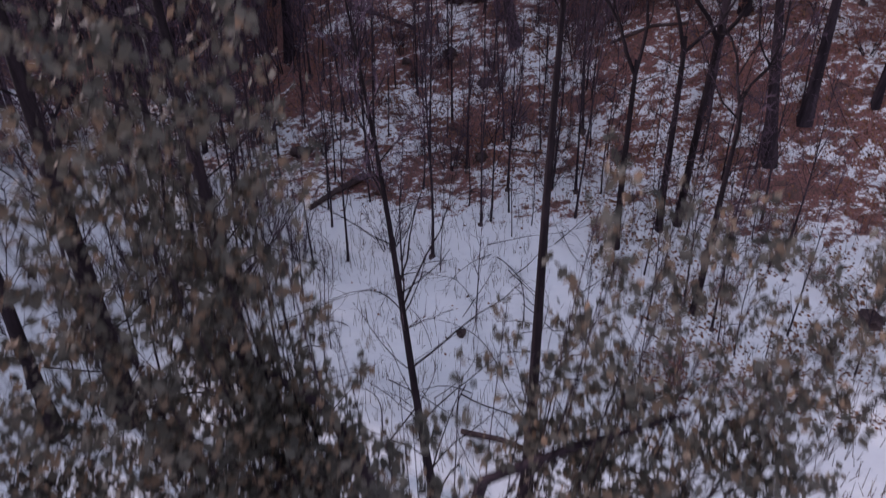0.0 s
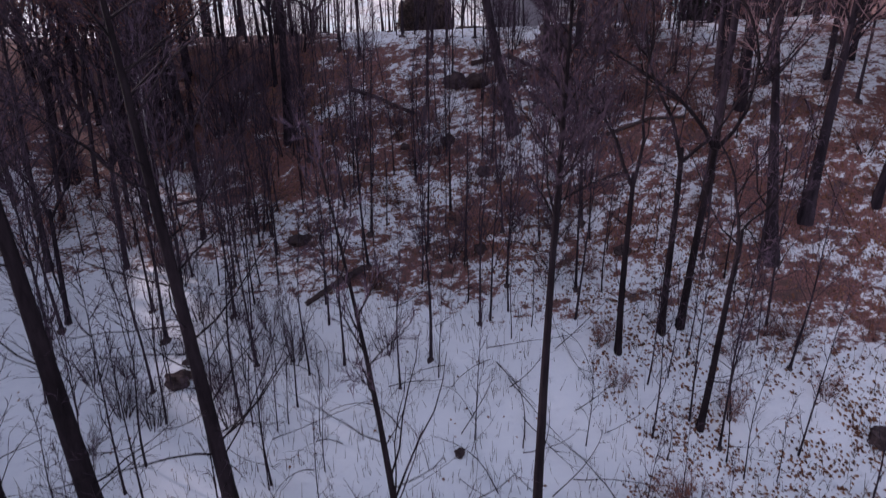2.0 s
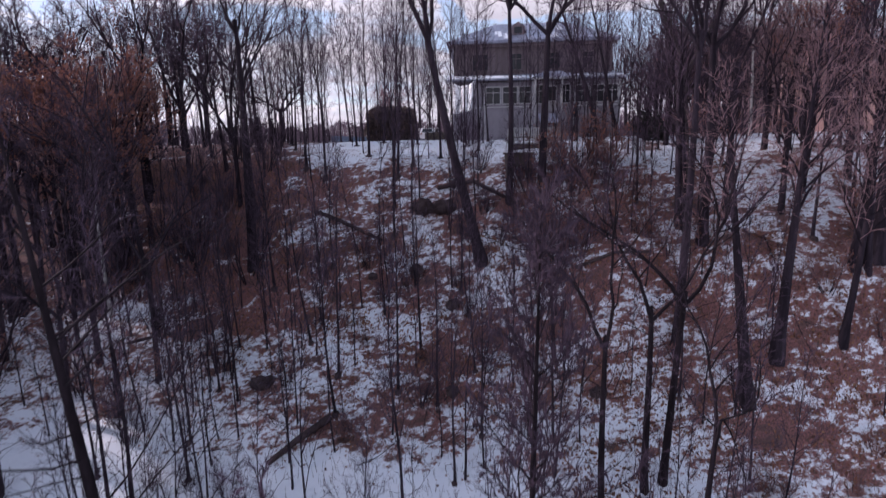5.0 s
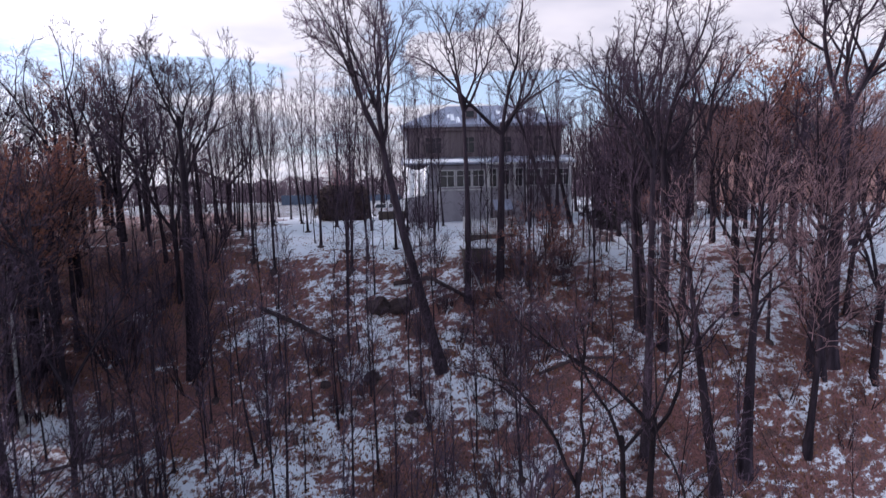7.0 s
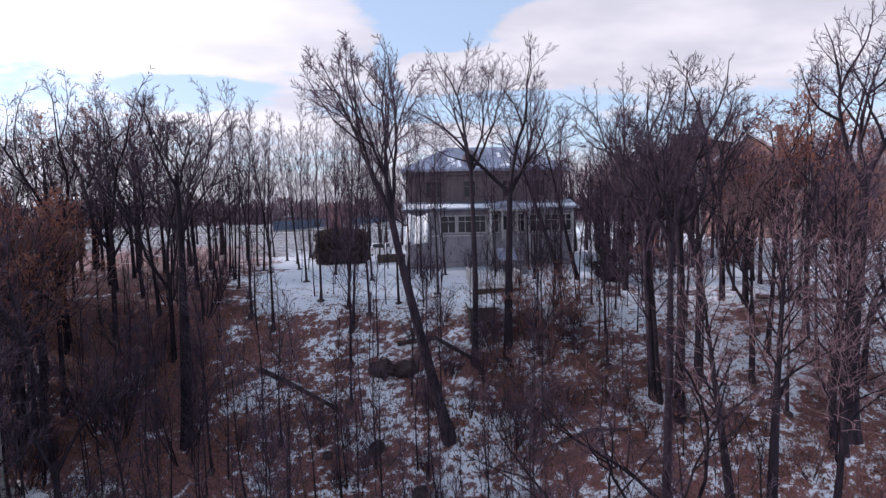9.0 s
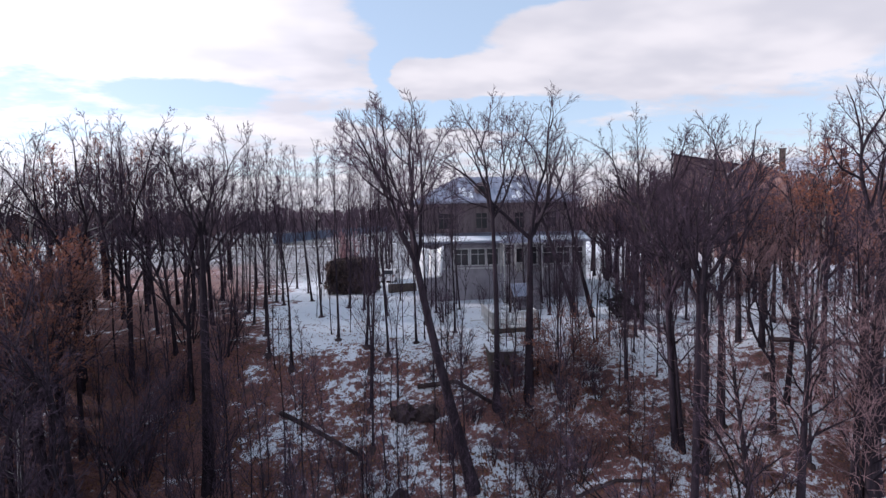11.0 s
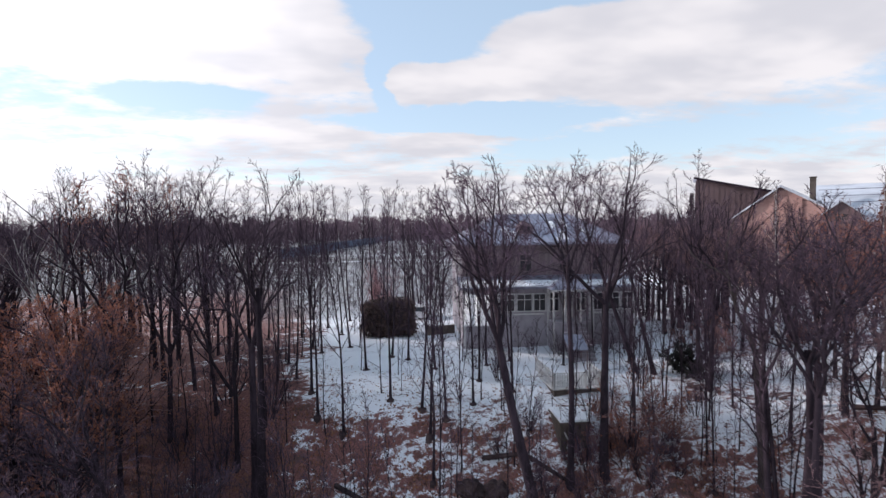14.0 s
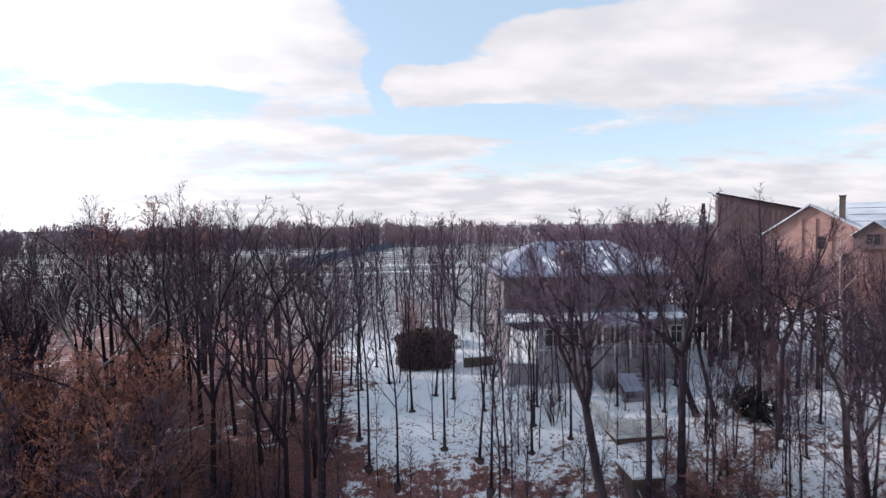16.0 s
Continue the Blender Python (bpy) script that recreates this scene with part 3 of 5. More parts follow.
birch = tree("birch_tree", 99, 15.0, 0.12, (0.05, 0.0), 0.45, 12, 6, 4, 0.5, bark=BIRCH_BARK, reach=0.3, label="slim birch with pale peeling bark", group="birches")
whip = [tree("sapling", 141 + k, 7.0, 0.04, (0.03 * (k - 1), 0.0), 0.25, 7, 3, 2, 0.55, reach=0.34, wobble=0.15, sides=4, shoots=1, lift=0.12, label="thin bare sapling on the bank", group="saplings") for k in range(3)]
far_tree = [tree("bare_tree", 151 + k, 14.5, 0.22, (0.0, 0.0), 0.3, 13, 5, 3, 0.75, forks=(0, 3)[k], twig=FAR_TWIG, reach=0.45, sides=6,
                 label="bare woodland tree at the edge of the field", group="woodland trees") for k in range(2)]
thicket = [shrub("bare_shrub", 110 + k, 3.4, 10, 0.6, label="dense bare shrub with dark twigs") for k in range(2)]
briar = [shrub("bare_shrub", 120 + k, 2.2, 10, 0.8, TWIG_RED, 8, 6, 1, OAK_LEAF, label="brown shrub with a few withered leaves") for k in range(2)]
used = set()
HEIGHT = {}
for group, tall_m in ((slim, 13.0), (tall, 15.0), (ruddy, 13.5), (leafy, 11.5), (whip, 7.0), (far_tree, 14.5), (thicket, 3.4), (briar, 2.2)):
    HEIGHT.update((k.name, tall_m) for k in group)


def plant(kinds, x, y, size=1.0, tall_by=1.0, lean=(0.0, 0.0)):
    """One more of these kinds at x, y; the first of each kind is the model itself."""
    k = kinds[int(abs(x * 7.3 + y * 3.1)) % len(kinds)]
    m = stand(x, y, (x * 37 + y * 53) % 360, size, tall_by, 0.1, lean)
    if k.name in used:
        return copy_thing(k, m @ Matrix.Diagonal((*(1 / v for v in k.scale), 1)))
    used.add(k.name)
    k.matrix_basis = m
    return k


# young trees on the edge of the plateau: x, y, size
for x, y, s in ((-2.5, 55.6, 1.0), (-2.1, 49.3, 1.05), (-2.85, 42.2, 1.08), (-0.9, 48.5, 1.0), (-1.0, 40.8, 1.1), (-0.7, 39.3, 1.1), (0.4, 39.9, 1.0),
                (2.4, 40.9, 1.05), (-5.9, 41.1, 1.1), (-7.5, 42.4, 1.12), (-7.6, 51.7, 1.0), (-8.4, 53.0, 1.0), (-6.0, 57.5, 0.95), (-0.9, 37.2, 1.0),
                (-8.0, 44.7, 1.12), (-9.2, 46.8, 1.0), (-4.2, 47.0, 1.05), (-5.3, 52.5, 1.0), (-10.0, 49.5, 1.0), (0.8, 46.0, 0.95), (-9.6, 57.0, 0.9)):
    plant(slim, x, y, s * 0.99, 1.0 + 0.06 * math.sin(x * 9), (0.1 * math.sin(y * 5), 0.07 * math.cos(x * 7)))
for x, y, s in ((-7.4, 61.0, 1.0), (-5.2, 64.0, 1.05), (-3.0, 59.0, 1.0), (-1.2, 66.0, 1.05), (0.9, 58.8, 1.0), (2.2, 63.5, 1.05), (2.9, 69.0, 1.0), (-9.4, 66.0, 1.0), (-11.5, 62.0, 1.05), (-12.5, 57.0, 1.0), (-11.2, 53.0, 1.0)):
    plant(slim, x, y, s * 1.02, 1.0, (0.09 * math.sin(y * 5), 0.06 * math.cos(x * 7)))
for x, y, s in ((12.1, 35.9, 0.62), (14.3, 36.5, 0.7), (16.8, 37.5, 0.75), (15.4, 35.5, 0.6), (17.8, 36.4, 0.75), (13.2, 32.2, 0.8), (18.5, 33.0, 0.9), (20.1, 27.4, 0.9),
                (23.9, 29.7, 0.9), (10.2, 44.5, 0.8), (19.6, 42.0, 0.85), (21.5, 39.0, 0.9), (24.0, 36.0, 0.9), (26.0, 33.0, 1.0), (17.4, 30.0, 0.9)):
    plant(slim, x, y, s, 1.05, (-0.04 * math.sin(y * 3), 0.02))
# slim stems on the lower bank: x, y, size, lean
for x, y, s, lx in ((10.6, 17.9, 0.6, 0.08), (14.4, 20.3, 0.6, 0.06),
                    (-12.6, 21.1, 0.7, -0.14), (-3.9, 27.7, 0.95, -0.14), (-10.0, 30.6, 0.6, -0.06), (-10.5, 30.0, 0.7, -0.05), (1.3, 27.3, 0.7, 0.0), (-0.7, 28.2, 0.85, 0.0),
                    (-8.4, 32.1, 0.6, -0.05), (6.5, 24.6, 0.8, 0.0), (-5.7, 31.5, 0.85, -0.15), (-1.5, 31.9, 0.45, -0.03), (-0.9, 35.2, 0.9, 0.0), (7.4, 27.8, 0.85, -0.04),
                    (3.2, 30.3, 0.6, -0.2), (-8.5, 35.1, 0.9, -0.1), (-4.75, 34.9, 0.75, -0.03)):
    plant(slim, x, y, s, 1.0, (lx, 0.0))
# thicker trees on the right bank
for x, y, s in ((14.8, 29.7, 0.9), (21.9, 26.0, 0.95)):
    plant(tall, x, y, s, 1.0, (-0.03, 0.02))

# woodland by area: x range, y range, count, kinds, sizes
rnd = random.Random(5)


def scatter(x0, x1, y0, y1, count, kinds, smin, smax, gap=1.6, keep=lambda x, y: True, cap=29.2):
    spots, tries = [], 0
    while len(spots) < count and tries < count * 60:
        tries += 1
        x, y = rnd.uniform(x0, x1), rnd.uniform(y0, y1)
        if keep(x, y) and all((x - a) ** 2 + (y - b) ** 2 > gap * gap for a, b in spots):
            spots.append((x, y))
            most = (cap - ground_z(x, y)) / (HEIGHT[kinds[0].name] * 1.12)
            plant(kinds, x, y, min(most, rnd.uniform(smin, smax)), rnd.uniform(0.92, 1.1), (rnd.gauss(0, 0.055), rnd.gauss(0, 0.04)))


scatter(-34, -12, 32, 50, 22, tall, 0.9, 1.25, 1.9, cap=32.4)
scatter(-30, -14, 18, 32, 5, tall, 0.9, 1.15, 1.8, cap=26.0)
scatter(-22, -11, 16, 30, 9, slim, 0.8, 1.2, 1.6, cap=24.0)
scatter(-19, -6, 13, 26, 26, whip, 0.6, 1.3, 1.0)
scatter(-38, -12.5, 44, 60, 31, tall, 0.85, 1.05, 1.9, cap=32.4)
scatter(-40, -14, 48, 66, 20, ruddy, 0.5, 0.75, 1.9, cap=27.0)
scatter(-32, -18, 36, 46, 6, leafy, 0.9, 1.3, 2.0, cap=24.0)
for x, y, s in ((-24.5, 59.0, 1.3), (-21.3, 60.5, 1.24), (-27.5, 57.5, 1.22)):
    plant(leafy, x, y, s)
scatter(13, 30, 44, 60, 5, ruddy, 0.7, 0.9, 2.4, lambda x, y: x > 24.5)
scatter(25, 42, 33, 48, 17, ruddy, 0.8, 0.95, 1.9, cap=27.3)
scatter(19, 28, 24, 32, 7, ruddy, 0.82, 1.0, 2.0, cap=25.0)
scatter(20, 48, 38, 64, 16, ruddy, 0.7, 0.85, 2.2, lambda x, y: x > 23 and math.degrees(math.atan2(x + 7, y - 10)) < 42, cap=27.6)
scatter(22, 36, 24, 40, 7, leafy, 0.7, 0.95, 2.4)
scatter(20, 52, 46, 70, 24, far_tree, 0.82, 0.95, 2.2, lambda x, y: x > 22.5 and math.degrees(math.atan2(x + 7, y - 10)) < 41.5)
scatter(28, 60, 40, 66, 22, far_tree, 0.58, 0.72, 2.2, lambda x, y: math.degrees(math.atan2(x + 7, y - 10)) > 43)
scatter(-4, 34, 66, 100, 24, far_tree, 0.7, 0.9, 3.0)
scatter(-60, -22, 68, 110, 16, far_tree, 0.7, 0.95, 4.0)
scatter(60, 110, 95, 150, 16, far_tree, 0.7, 0.9, 4.0, lambda x, y: math.degrees(math.atan2(x + 9, y - 11)) > 45)
for x, y, s in ((27.5, 34.5, 1.0), (30.0, 37.0, 1.0), (25.0, 40.5, 0.9), (-19.5, 36.5, 1.0)):
    plant([birch], x, y, s)
scatter(-12, 16, 20, 36, 24, slim, 0.5, 0.9, 1.6)
scatter(-8, 12, 26, 36, 16, thicket, 0.35, 0.65, 1.4)
scatter(24, 40, 42, 58, 5, thicket, 1.2, 1.7, 2.4)
scatter(-13, 17, 19, 38, 76, whip, 0.6, 1.5, 0.8)
scatter(-9, 16, 13, 20, 14, whip, 0.35, 0.8, 1.2)
scatter(-12, 4, 38, 58, 20, whip, 0.8, 1.4, 1.0)
scatter(12, 30, 20, 46, 9, whip, 0.7, 1.5, 1.0)
for x, y, s in ((-23.0, 40.0, 1.25), (-20.5, 37.5, 1.2), (-26.0, 38.0, 1.3), (-18.6, 41.0, 1.15), (-28.0, 43.0, 1.2), (-24.8, 42.5, 1.2)):
    plant(leafy, x, y, s)
# the wood goes on to both sides of the ravine
scatter(-36, -16, 6, 20, 5, tall, 0.85, 1.1, 2.2)
# trees added on the left, mostly out of view, to shade the ravine
scatter(-52, -28, 20, 36, 16, far_tree, 0.9, 1.1, 2.6)
scatter(-30, -19, 38, 45, 3, ruddy, 1.0, 1.2, 1.8, cap=22.5)
scatter(-30, -19, 38, 45, 4, leafy, 1.0, 1.4, 1.8, cap=22.5)
scatter(-27, -18, 37, 43, 3, leafy, 1.0, 1.4, 2.0, cap=23.0)
scatter(6, 13, 29, 35, 4, thicket, 0.9, 1.2, 1.5)
plant(leafy, 24.6, 31.0, 1.15)
plant(leafy, 22.9, 33.6, 1.1)
scatter(26, 46, 50, 72, 20, far_tree, 0.8, 0.94, 2.2, lambda x, y: 34 < math.degrees(math.atan2(x + 7, y - 10)) < 41.5)
plant(ruddy, 22.4, 35.0, 1.0)
scatter(23, 33, 52, 62, 8, far_tree, 0.85, 1.0, 2.0, cap=28.6)
scatter(-36, -20, 44, 56, 6, leafy, 0.9, 1.2, 2.4, cap=22.5)
# undergrowth
scatter(20, 33, 42.5, 48, 8, briar, 0.9, 1.6, 1.4)
scatter(6.5, 16, 14, 22, 9, briar, 0.5, 0.9, 1.3)
scatter(6.5, 16, 14, 22, 8, whip, 0.6, 1.1, 1.3)
scatter(-20, -9, 34, 50, 12, thicket, 0.5, 0.9, 1.3)
scatter(-21, -10, 36, 47, 9, thicket, 1.1, 1.7, 1.6)
scatter(3, 9, 31, 36, 5, thicket, 0.5, 0.8, 1.3)
scatter(-19, -9, 36, 52, 22, whip, 0.9, 1.6, 0.9)
for x, y, s in ((17.6, 38.2, 1.04), (19.2, 41.4, 1.0)):
    plant(tall, x, y, s, 1.0, (-0.02, 0.02))
scatter(-12, 14, 24, 38, 28, whip, 0.8, 1.5, 0.9)
scatter(-22, -9, 26, 44, 16, whip, 0.9, 1.7, 0.9)
scatter(2.5, 16, 38.5, 47, 14, whip, 0.8, 1.5, 0.9, lambda x, y: not 7.0 < x < 11.6)
for x, y, s in ((3.4, 43.2, 0.95), (4.6, 45.6, 0.9), (5.2, 41.4, 0.95), (6.6, 46.2, 0.85), (11.9, 45.6, 0.95), (12.8, 42.8, 0.9), (13.6, 46.5, 0.95), (15.2, 44.0, 1.0), (16.6, 47.0, 1.0)):
    plant(slim, x, y, s)
scatter(3.5, 16, 44.5, 48.0, 9, thicket, 0.45, 0.75, 1.3)
scatter(-28, -9.5, 26, 44, 10, thicket, 0.6, 1.3, 1.1, lambda x, y: y > 29 or x < -14)
scatter(-24, -8, 13, 23, 14, thicket, 0.4, 0.85, 1.3)
scatter(2.5, 15, 36, 44, 5, thicket, 0.6, 1.05, 1.3, lambda x, y: not 5.5 < x < 11.6)
scatter(-13, -8, 18, 26, 5, thicket, 0.4, 0.7, 1.4)
scatter(-9, 13, 22, 35, 12, thicket, 0.45, 0.85, 1.3)
scatter(-40, -14, 44, 60, 6, thicket, 0.7, 1.3, 1.5)
scatter(12, 32, 22, 44, 5, thicket, 0.5, 0.9, 1.4, lambda x, y: y > 27 or x > 17)
scatter(7, 13, 28, 38, 10, briar, 0.8, 1.25, 1.2)
scatter(-6, 14, 24, 37, 16, briar, 0.4, 0.7, 1.4)
scatter(12.5, 26, 19, 30, 14, briar, 0.6, 1.1, 1.4)
scatter(-30, -12, 28, 42, 14, briar, 0.8, 1.4, 1.4)
for x, y, s in ((10.4, 35.8, 1.7), (11.6, 36.6, 1.6), (9.8, 34.6, 1.4), (12.3, 35.2, 1.2)):
    plant(briar, x, y, s)
scatter(16, 30, 38, 50, 4, thicket, 0.5, 0.9, 1.6, lambda x, y: x > 21)

rusty = conifer("larch_tree", 131, 14.0, RUSTY, "rusty brown conifer beside the brick house")
rusty.matrix_basis = stand(50.2, 53.4)
dark_spruce = conifer("spruce_tree", 132, 17.5, NEEDLE, "dark green spruce far behind the houses")
dark_spruce.matrix_basis = stand(91.0, 140.0)
yew = shrub("evergreen_shrub", 133, 2.3, 22, 1.15, BARK, 8, 5, 5, NEEDLE, 0.14, label="broad dark evergreen bush in the snow")
yew.matrix_basis = stand(18.1, 40.9, 0, 1.0, 1.05)
PINK_TWIG = mottled("pinkish_twig", (0.2, 0.11, 0.12), (0.4, 0.23, 0.24), 5.0, 0.85, (1, 1, 1), 0.0, 0.6, gloss=0.08)
red_bush = shrub("bare_shrub", 134, 4.6, 26, 0.42, PINK_TWIG, 13, 10, label="reddish bare shrub behind the clipped hedge")
red_bush.matrix_basis = stand(-2.3, 61.0, 0, 1.2, 1.1)

# young tree whose leafy top the camera lifts out of
rnd = random.Random(77)
crown_tree = tagged(new("leafy_sapling"), "young tree with dull grey-green withered leaves", "tree")
leafy_top = Geo()
# sprays: count, x range, y range, z range of the tips
for sprays, xs, ys, zs in ((42, (-2.5, -1.0), (2.1, 3.0), (7.9, 9.35)), (36, (0.9, 3.4), (2.2, 3.3), (6.3, 8.1)), (30, (-1.1, 1.4), (1.9, 3.0), (5.8, 7.1)), (46, (-3.3, -1.0), (2.0, 2.9), (5.8, 8.0))):
    for k in range(sprays):
        tip = Vector((rnd.uniform(*xs), rnd.uniform(*ys), rnd.uniform(*zs)))
        foot = Vector((0.0, 2.9, rnd.uniform(2.5, 4.5)))
        mid = foot.lerp(tip, 0.5) + Vector((tip.x * 0.25, 0.1, -0.2))
        pts = [foot, foot.lerp(mid, 0.5), mid, mid.lerp(tip, 0.5) + Vector((0, 0.05, 0)), tip]
        g = Geo()
        g.tube(pts, [0.014, 0.01, 0.006, 0.004, 0.002], 5)
        shoots = []
        for _ in range(10):
            p, d = along(pts, rnd.uniform(0.5, 0.97))
            w3, far = side_way(rnd, d, 0.8), rnd.uniform(0.15, 0.42)
            g.spike(p, w3, far, 0.003)
            shoots.append((p, w3 * far))
        g.made("branch", BARK, crown_tree)
        for p, w3 in shoots:
            for _ in range(rnd.randint(8, 16)):
                q = p + w3 * rnd.uniform(0.15, 1.05) + spin(rnd) * rnd.uniform(0.0, 0.06)
                if q.y < 1.55:
                    continue
                a = (spin(rnd) + Vector((0, 0, -0.5))).normalized()
                leafy_top.leaf(q, a, side_way(rnd, a, 1.57) * 0.9, rnd.uniform(0.04, 0.09))
for bend in (((0.0, 2.9, 4.4), (-0.5, 2.8, 5.6), (-0.75, 2.8, 6.3), (-1.6, 2.8, 7.0)), ((0.0, 2.9, 4.4), (0.3, 2.9, 5.6), (0.9, 2.8, 6.0), (1.7, 2.9, 6.2))):
    g = Geo()
    g.tube([Vector(p) for p in bend], [0.05, 0.045, 0.035, 0.015], 6)
    g.made("branch", BARK, crown_tree, "thick crooked branch")
stem_geo = Geo()
stem_geo.tube([Vector((0, 2.9, -2.9)), Vector((0.03, 2.9, 1.0)), Vector((0, 2.9, 4.6))], [0.07, 0.055, 0.03], 7)
stem_geo.made("trunk", BARK, crown_tree, smooth=True)
leafy_top.made("foliage", GREY_LEAF, crown_tree, "dull grey-green and tan leaves")


# ---- far woods, a belt on the horizon ----
rnd = random.Random(9)
belt = Geo()
for k in range(1700):
    a = rnd.uniform(-62, 62)
    d = rnd.uniform(285, 370) if a < 18 else rnd.uniform(200, 300)
    x, y = d * math.sin(radians(a)), d * math.cos(radians(a))
    h = rnd.uniform(10.5, 14.5) * (1 + 0.12 * math.sin(a * 0.7) + 0.08 * math.sin(a * 2.3)) * (d / 330) ** 0.6
    z = ground_z(x, y)
    belt.tube([Vector((x, y, z - 1)), Vector((x, y, z + h * 0.95))], [0.3, 0.06], 3)
    for _ in range(30):
        f = rnd.random() ** 0.8
        wide = 2.6 * math.sqrt(max(0.04, 1 - f * f)) + 0.3
        p = Vector((x + rnd.gauss(0, wide * 0.6), y + rnd.gauss(0, wide * 0.5), z + h * f * 0.92))
        w3 = (Vector((p.x - x, p.y - y, 0)) * 0.25 + Vector((rnd.gauss(0, 0.5), rnd.gauss(0, 0.5), 1.3))).normalized()
        belt.spike(p, w3, rnd.uniform(1.2, 2.8), rnd.uniform(0.14, 0.34))
# the belt's grey-mauve colour includes painted distance haze
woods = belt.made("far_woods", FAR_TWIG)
tagged(woods, "leafless grey-brown wood along the horizon", "woods", kind="stuff")


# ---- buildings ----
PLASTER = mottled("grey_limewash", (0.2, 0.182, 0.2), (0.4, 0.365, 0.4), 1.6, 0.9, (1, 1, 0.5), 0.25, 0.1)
BOARDS = mottled("weathered_boards", (0.11, 0.084, 0.088), (0.27, 0.21, 0.218), 2.2, 0.88, (6, 1, 0.25), 0.4, 0.2)
WHITE_PAINT = mottled("old_white_paint", (0.4, 0.39, 0.39), (0.7, 0.69, 0.68), 3.0, 0.6, (1, 1, 1), 0.15, 0.12)
OLD_METAL = mottled("old_roof_sheet", (0.14, 0.147, 0.195), (0.385, 0.395, 0.485), 1.4, 0.42, (1, 0.25, 1), 0.2, 0.25, 0.55)
BRICK = mottled("salmon_brick", (0.27, 0.15, 0.132), (0.38, 0.235, 0.205), 2.0, 0.85, (1, 1, 2.5), 0.3, 0.1)
BROWN_CLAD = mottled("brown_cladding", (0.078, 0.05, 0.052), (0.135, 0.088, 0.09), 0.9, 0.6, (1, 1, 0.2), 0.1, 0.1)
PALE_SHEET = mottled("grey_roof_sheet", (0.34, 0.36, 0.4), (0.62, 0.65, 0.7), 1.2, 0.45, (0.3, 1, 1), 0.15, 0.15, 0.3)
SNOW = mottled("lying_snow", (0.74, 0.77, 0.82), (0.86, 0.88, 0.91), 2.0, 0.6, (1, 1, 1), 0.3, 0.05)
DARK_STONE = mottled("damp_dark_stone", (0.045, 0.036, 0.03), (0.13, 0.105, 0.09), 3.0, 0.9, (1, 1, 1), 0.7, 0.2)
BLUE_SHEET = mottled("blue_fence_sheet", (0.07, 0.1, 0.16), (0.11, 0.15, 0.22), 1.0, 0.5, (1, 1, 0.3), 0.1, 0.2)
RUST = mottled("rusty_pipe", (0.06, 0.035, 0.025), (0.16, 0.09, 0.06), 9.0, 0.8, (1, 1, 1), 0.4, 0.2)
TARP = mottled("white_plastic_sheet", (0.82, 0.84, 0.87), (0.93, 0.94, 0.95), 1.5, 0.4, (1, 1, 1), 0.2, 0.0)
CAR_WHITE = mottled("white_car_paint", (0.72, 0.72, 0.73), (0.8, 0.8, 0.81), 0.5, 0.25, (1, 1, 1), 0.0, 0.0)
RUBBER = mottled("rubber", (0.015, 0.015, 0.015), (0.03, 0.03, 0.03), 20.0, 0.9)
m, n = material("dark_window_glass")
gl = n.noise(n.add("ShaderNodeTexCoord", 3), 1.3, 2.0)
finish(n, n.mix(gl, (0.012, 0.013, 0.016), (0.04, 0.042, 0.05)), 0.12)
GLASS = m


def part(name, geo, mat, parent, label="", smooth=False):
    return geo.made(name, mat, parent, label, smooth)


def boxed(name, lo, hi, mat, parent, label=""):
    g = Geo()
    g.box(lo, hi)
    return part(name, g, mat, parent, label)


def window(parent, x0, x1, z0, z1, y, bars=1, rail=True, trim=WHITE_PAINT, side=False):
    """A framed window in a wall that faces -y (or -x with side): frame, panes and bars stand proud of the wall."""
    def at(lo, hi):
        if side:
            return (y + lo[1], lo[0], lo[2]), (y + hi[1], hi[0], hi[2])
        return (lo[0], y + lo[1], lo[2]), (hi[0], y + hi[1], hi[2])
    t, g = 0.09, Geo()
    for lo, hi in (((x0 - t, -0.08, z0 - t), (x0, 0.05, z1 + t)), ((x1, -0.08, z0 - t), (x1 + t, 0.05, z1 + t)),
                   ((x0, -0.08, z1), (x1, 0.05, z1 + t)), ((x0, -0.12, z0 - t), (x1, 0.05, z0))):
        g.box(*at(lo, hi))
    win = part("window", g, trim, parent)
    for k in range(bars + 1):
        a, b = x0 + (x1 - x0) * k / (bars + 1), x0 + (x1 - x0) * (k + 1) / (bars + 1)
        boxed("pane", *at((a + 0.025, -0.02, z0), (b - 0.025, 0.01, z1)), GLASS, win, "dark glass pane")
        if k:
            boxed("glazing_bar", *at((a - 0.025, -0.06, z0), (a + 0.025, 0.0, z1)), trim, win)
    if rail:
        zr = z0 + (z1 - z0) * 0.68
        boxed("transom", *at((x0, -0.07, zr - 0.025), (x1, 0.0, zr + 0.025)), trim, win)
    return win


def slab(g, a, b, c, d, thick):
    """A plate on four corners, thick metres through, downwards."""
    g.prism([Vector(a), Vector(b), Vector(c), Vector(d)], (0, 0, -thick))


# the old villa
VILLA_Z = 16.1
villa = tagged(new("old_villa"), "weathered two-storey wooden villa with a glazed veranda and hipped metal roof", "house")
villa.matrix_basis = pose(3.9, 52.25, VILLA_Z, 0, 0, -7.0)
W, D = 14.9, 10.2
g = Geo()
g.box((0.45, 0.0, -0.6), (W - 0.45, D, 8.35))
part("wall", g, BOARDS, villa, "grey-brown weathered board walls")
# limewash skin on the sunward side; its paleness also paints in the sunlight
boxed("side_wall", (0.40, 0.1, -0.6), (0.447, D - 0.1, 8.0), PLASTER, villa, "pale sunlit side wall")
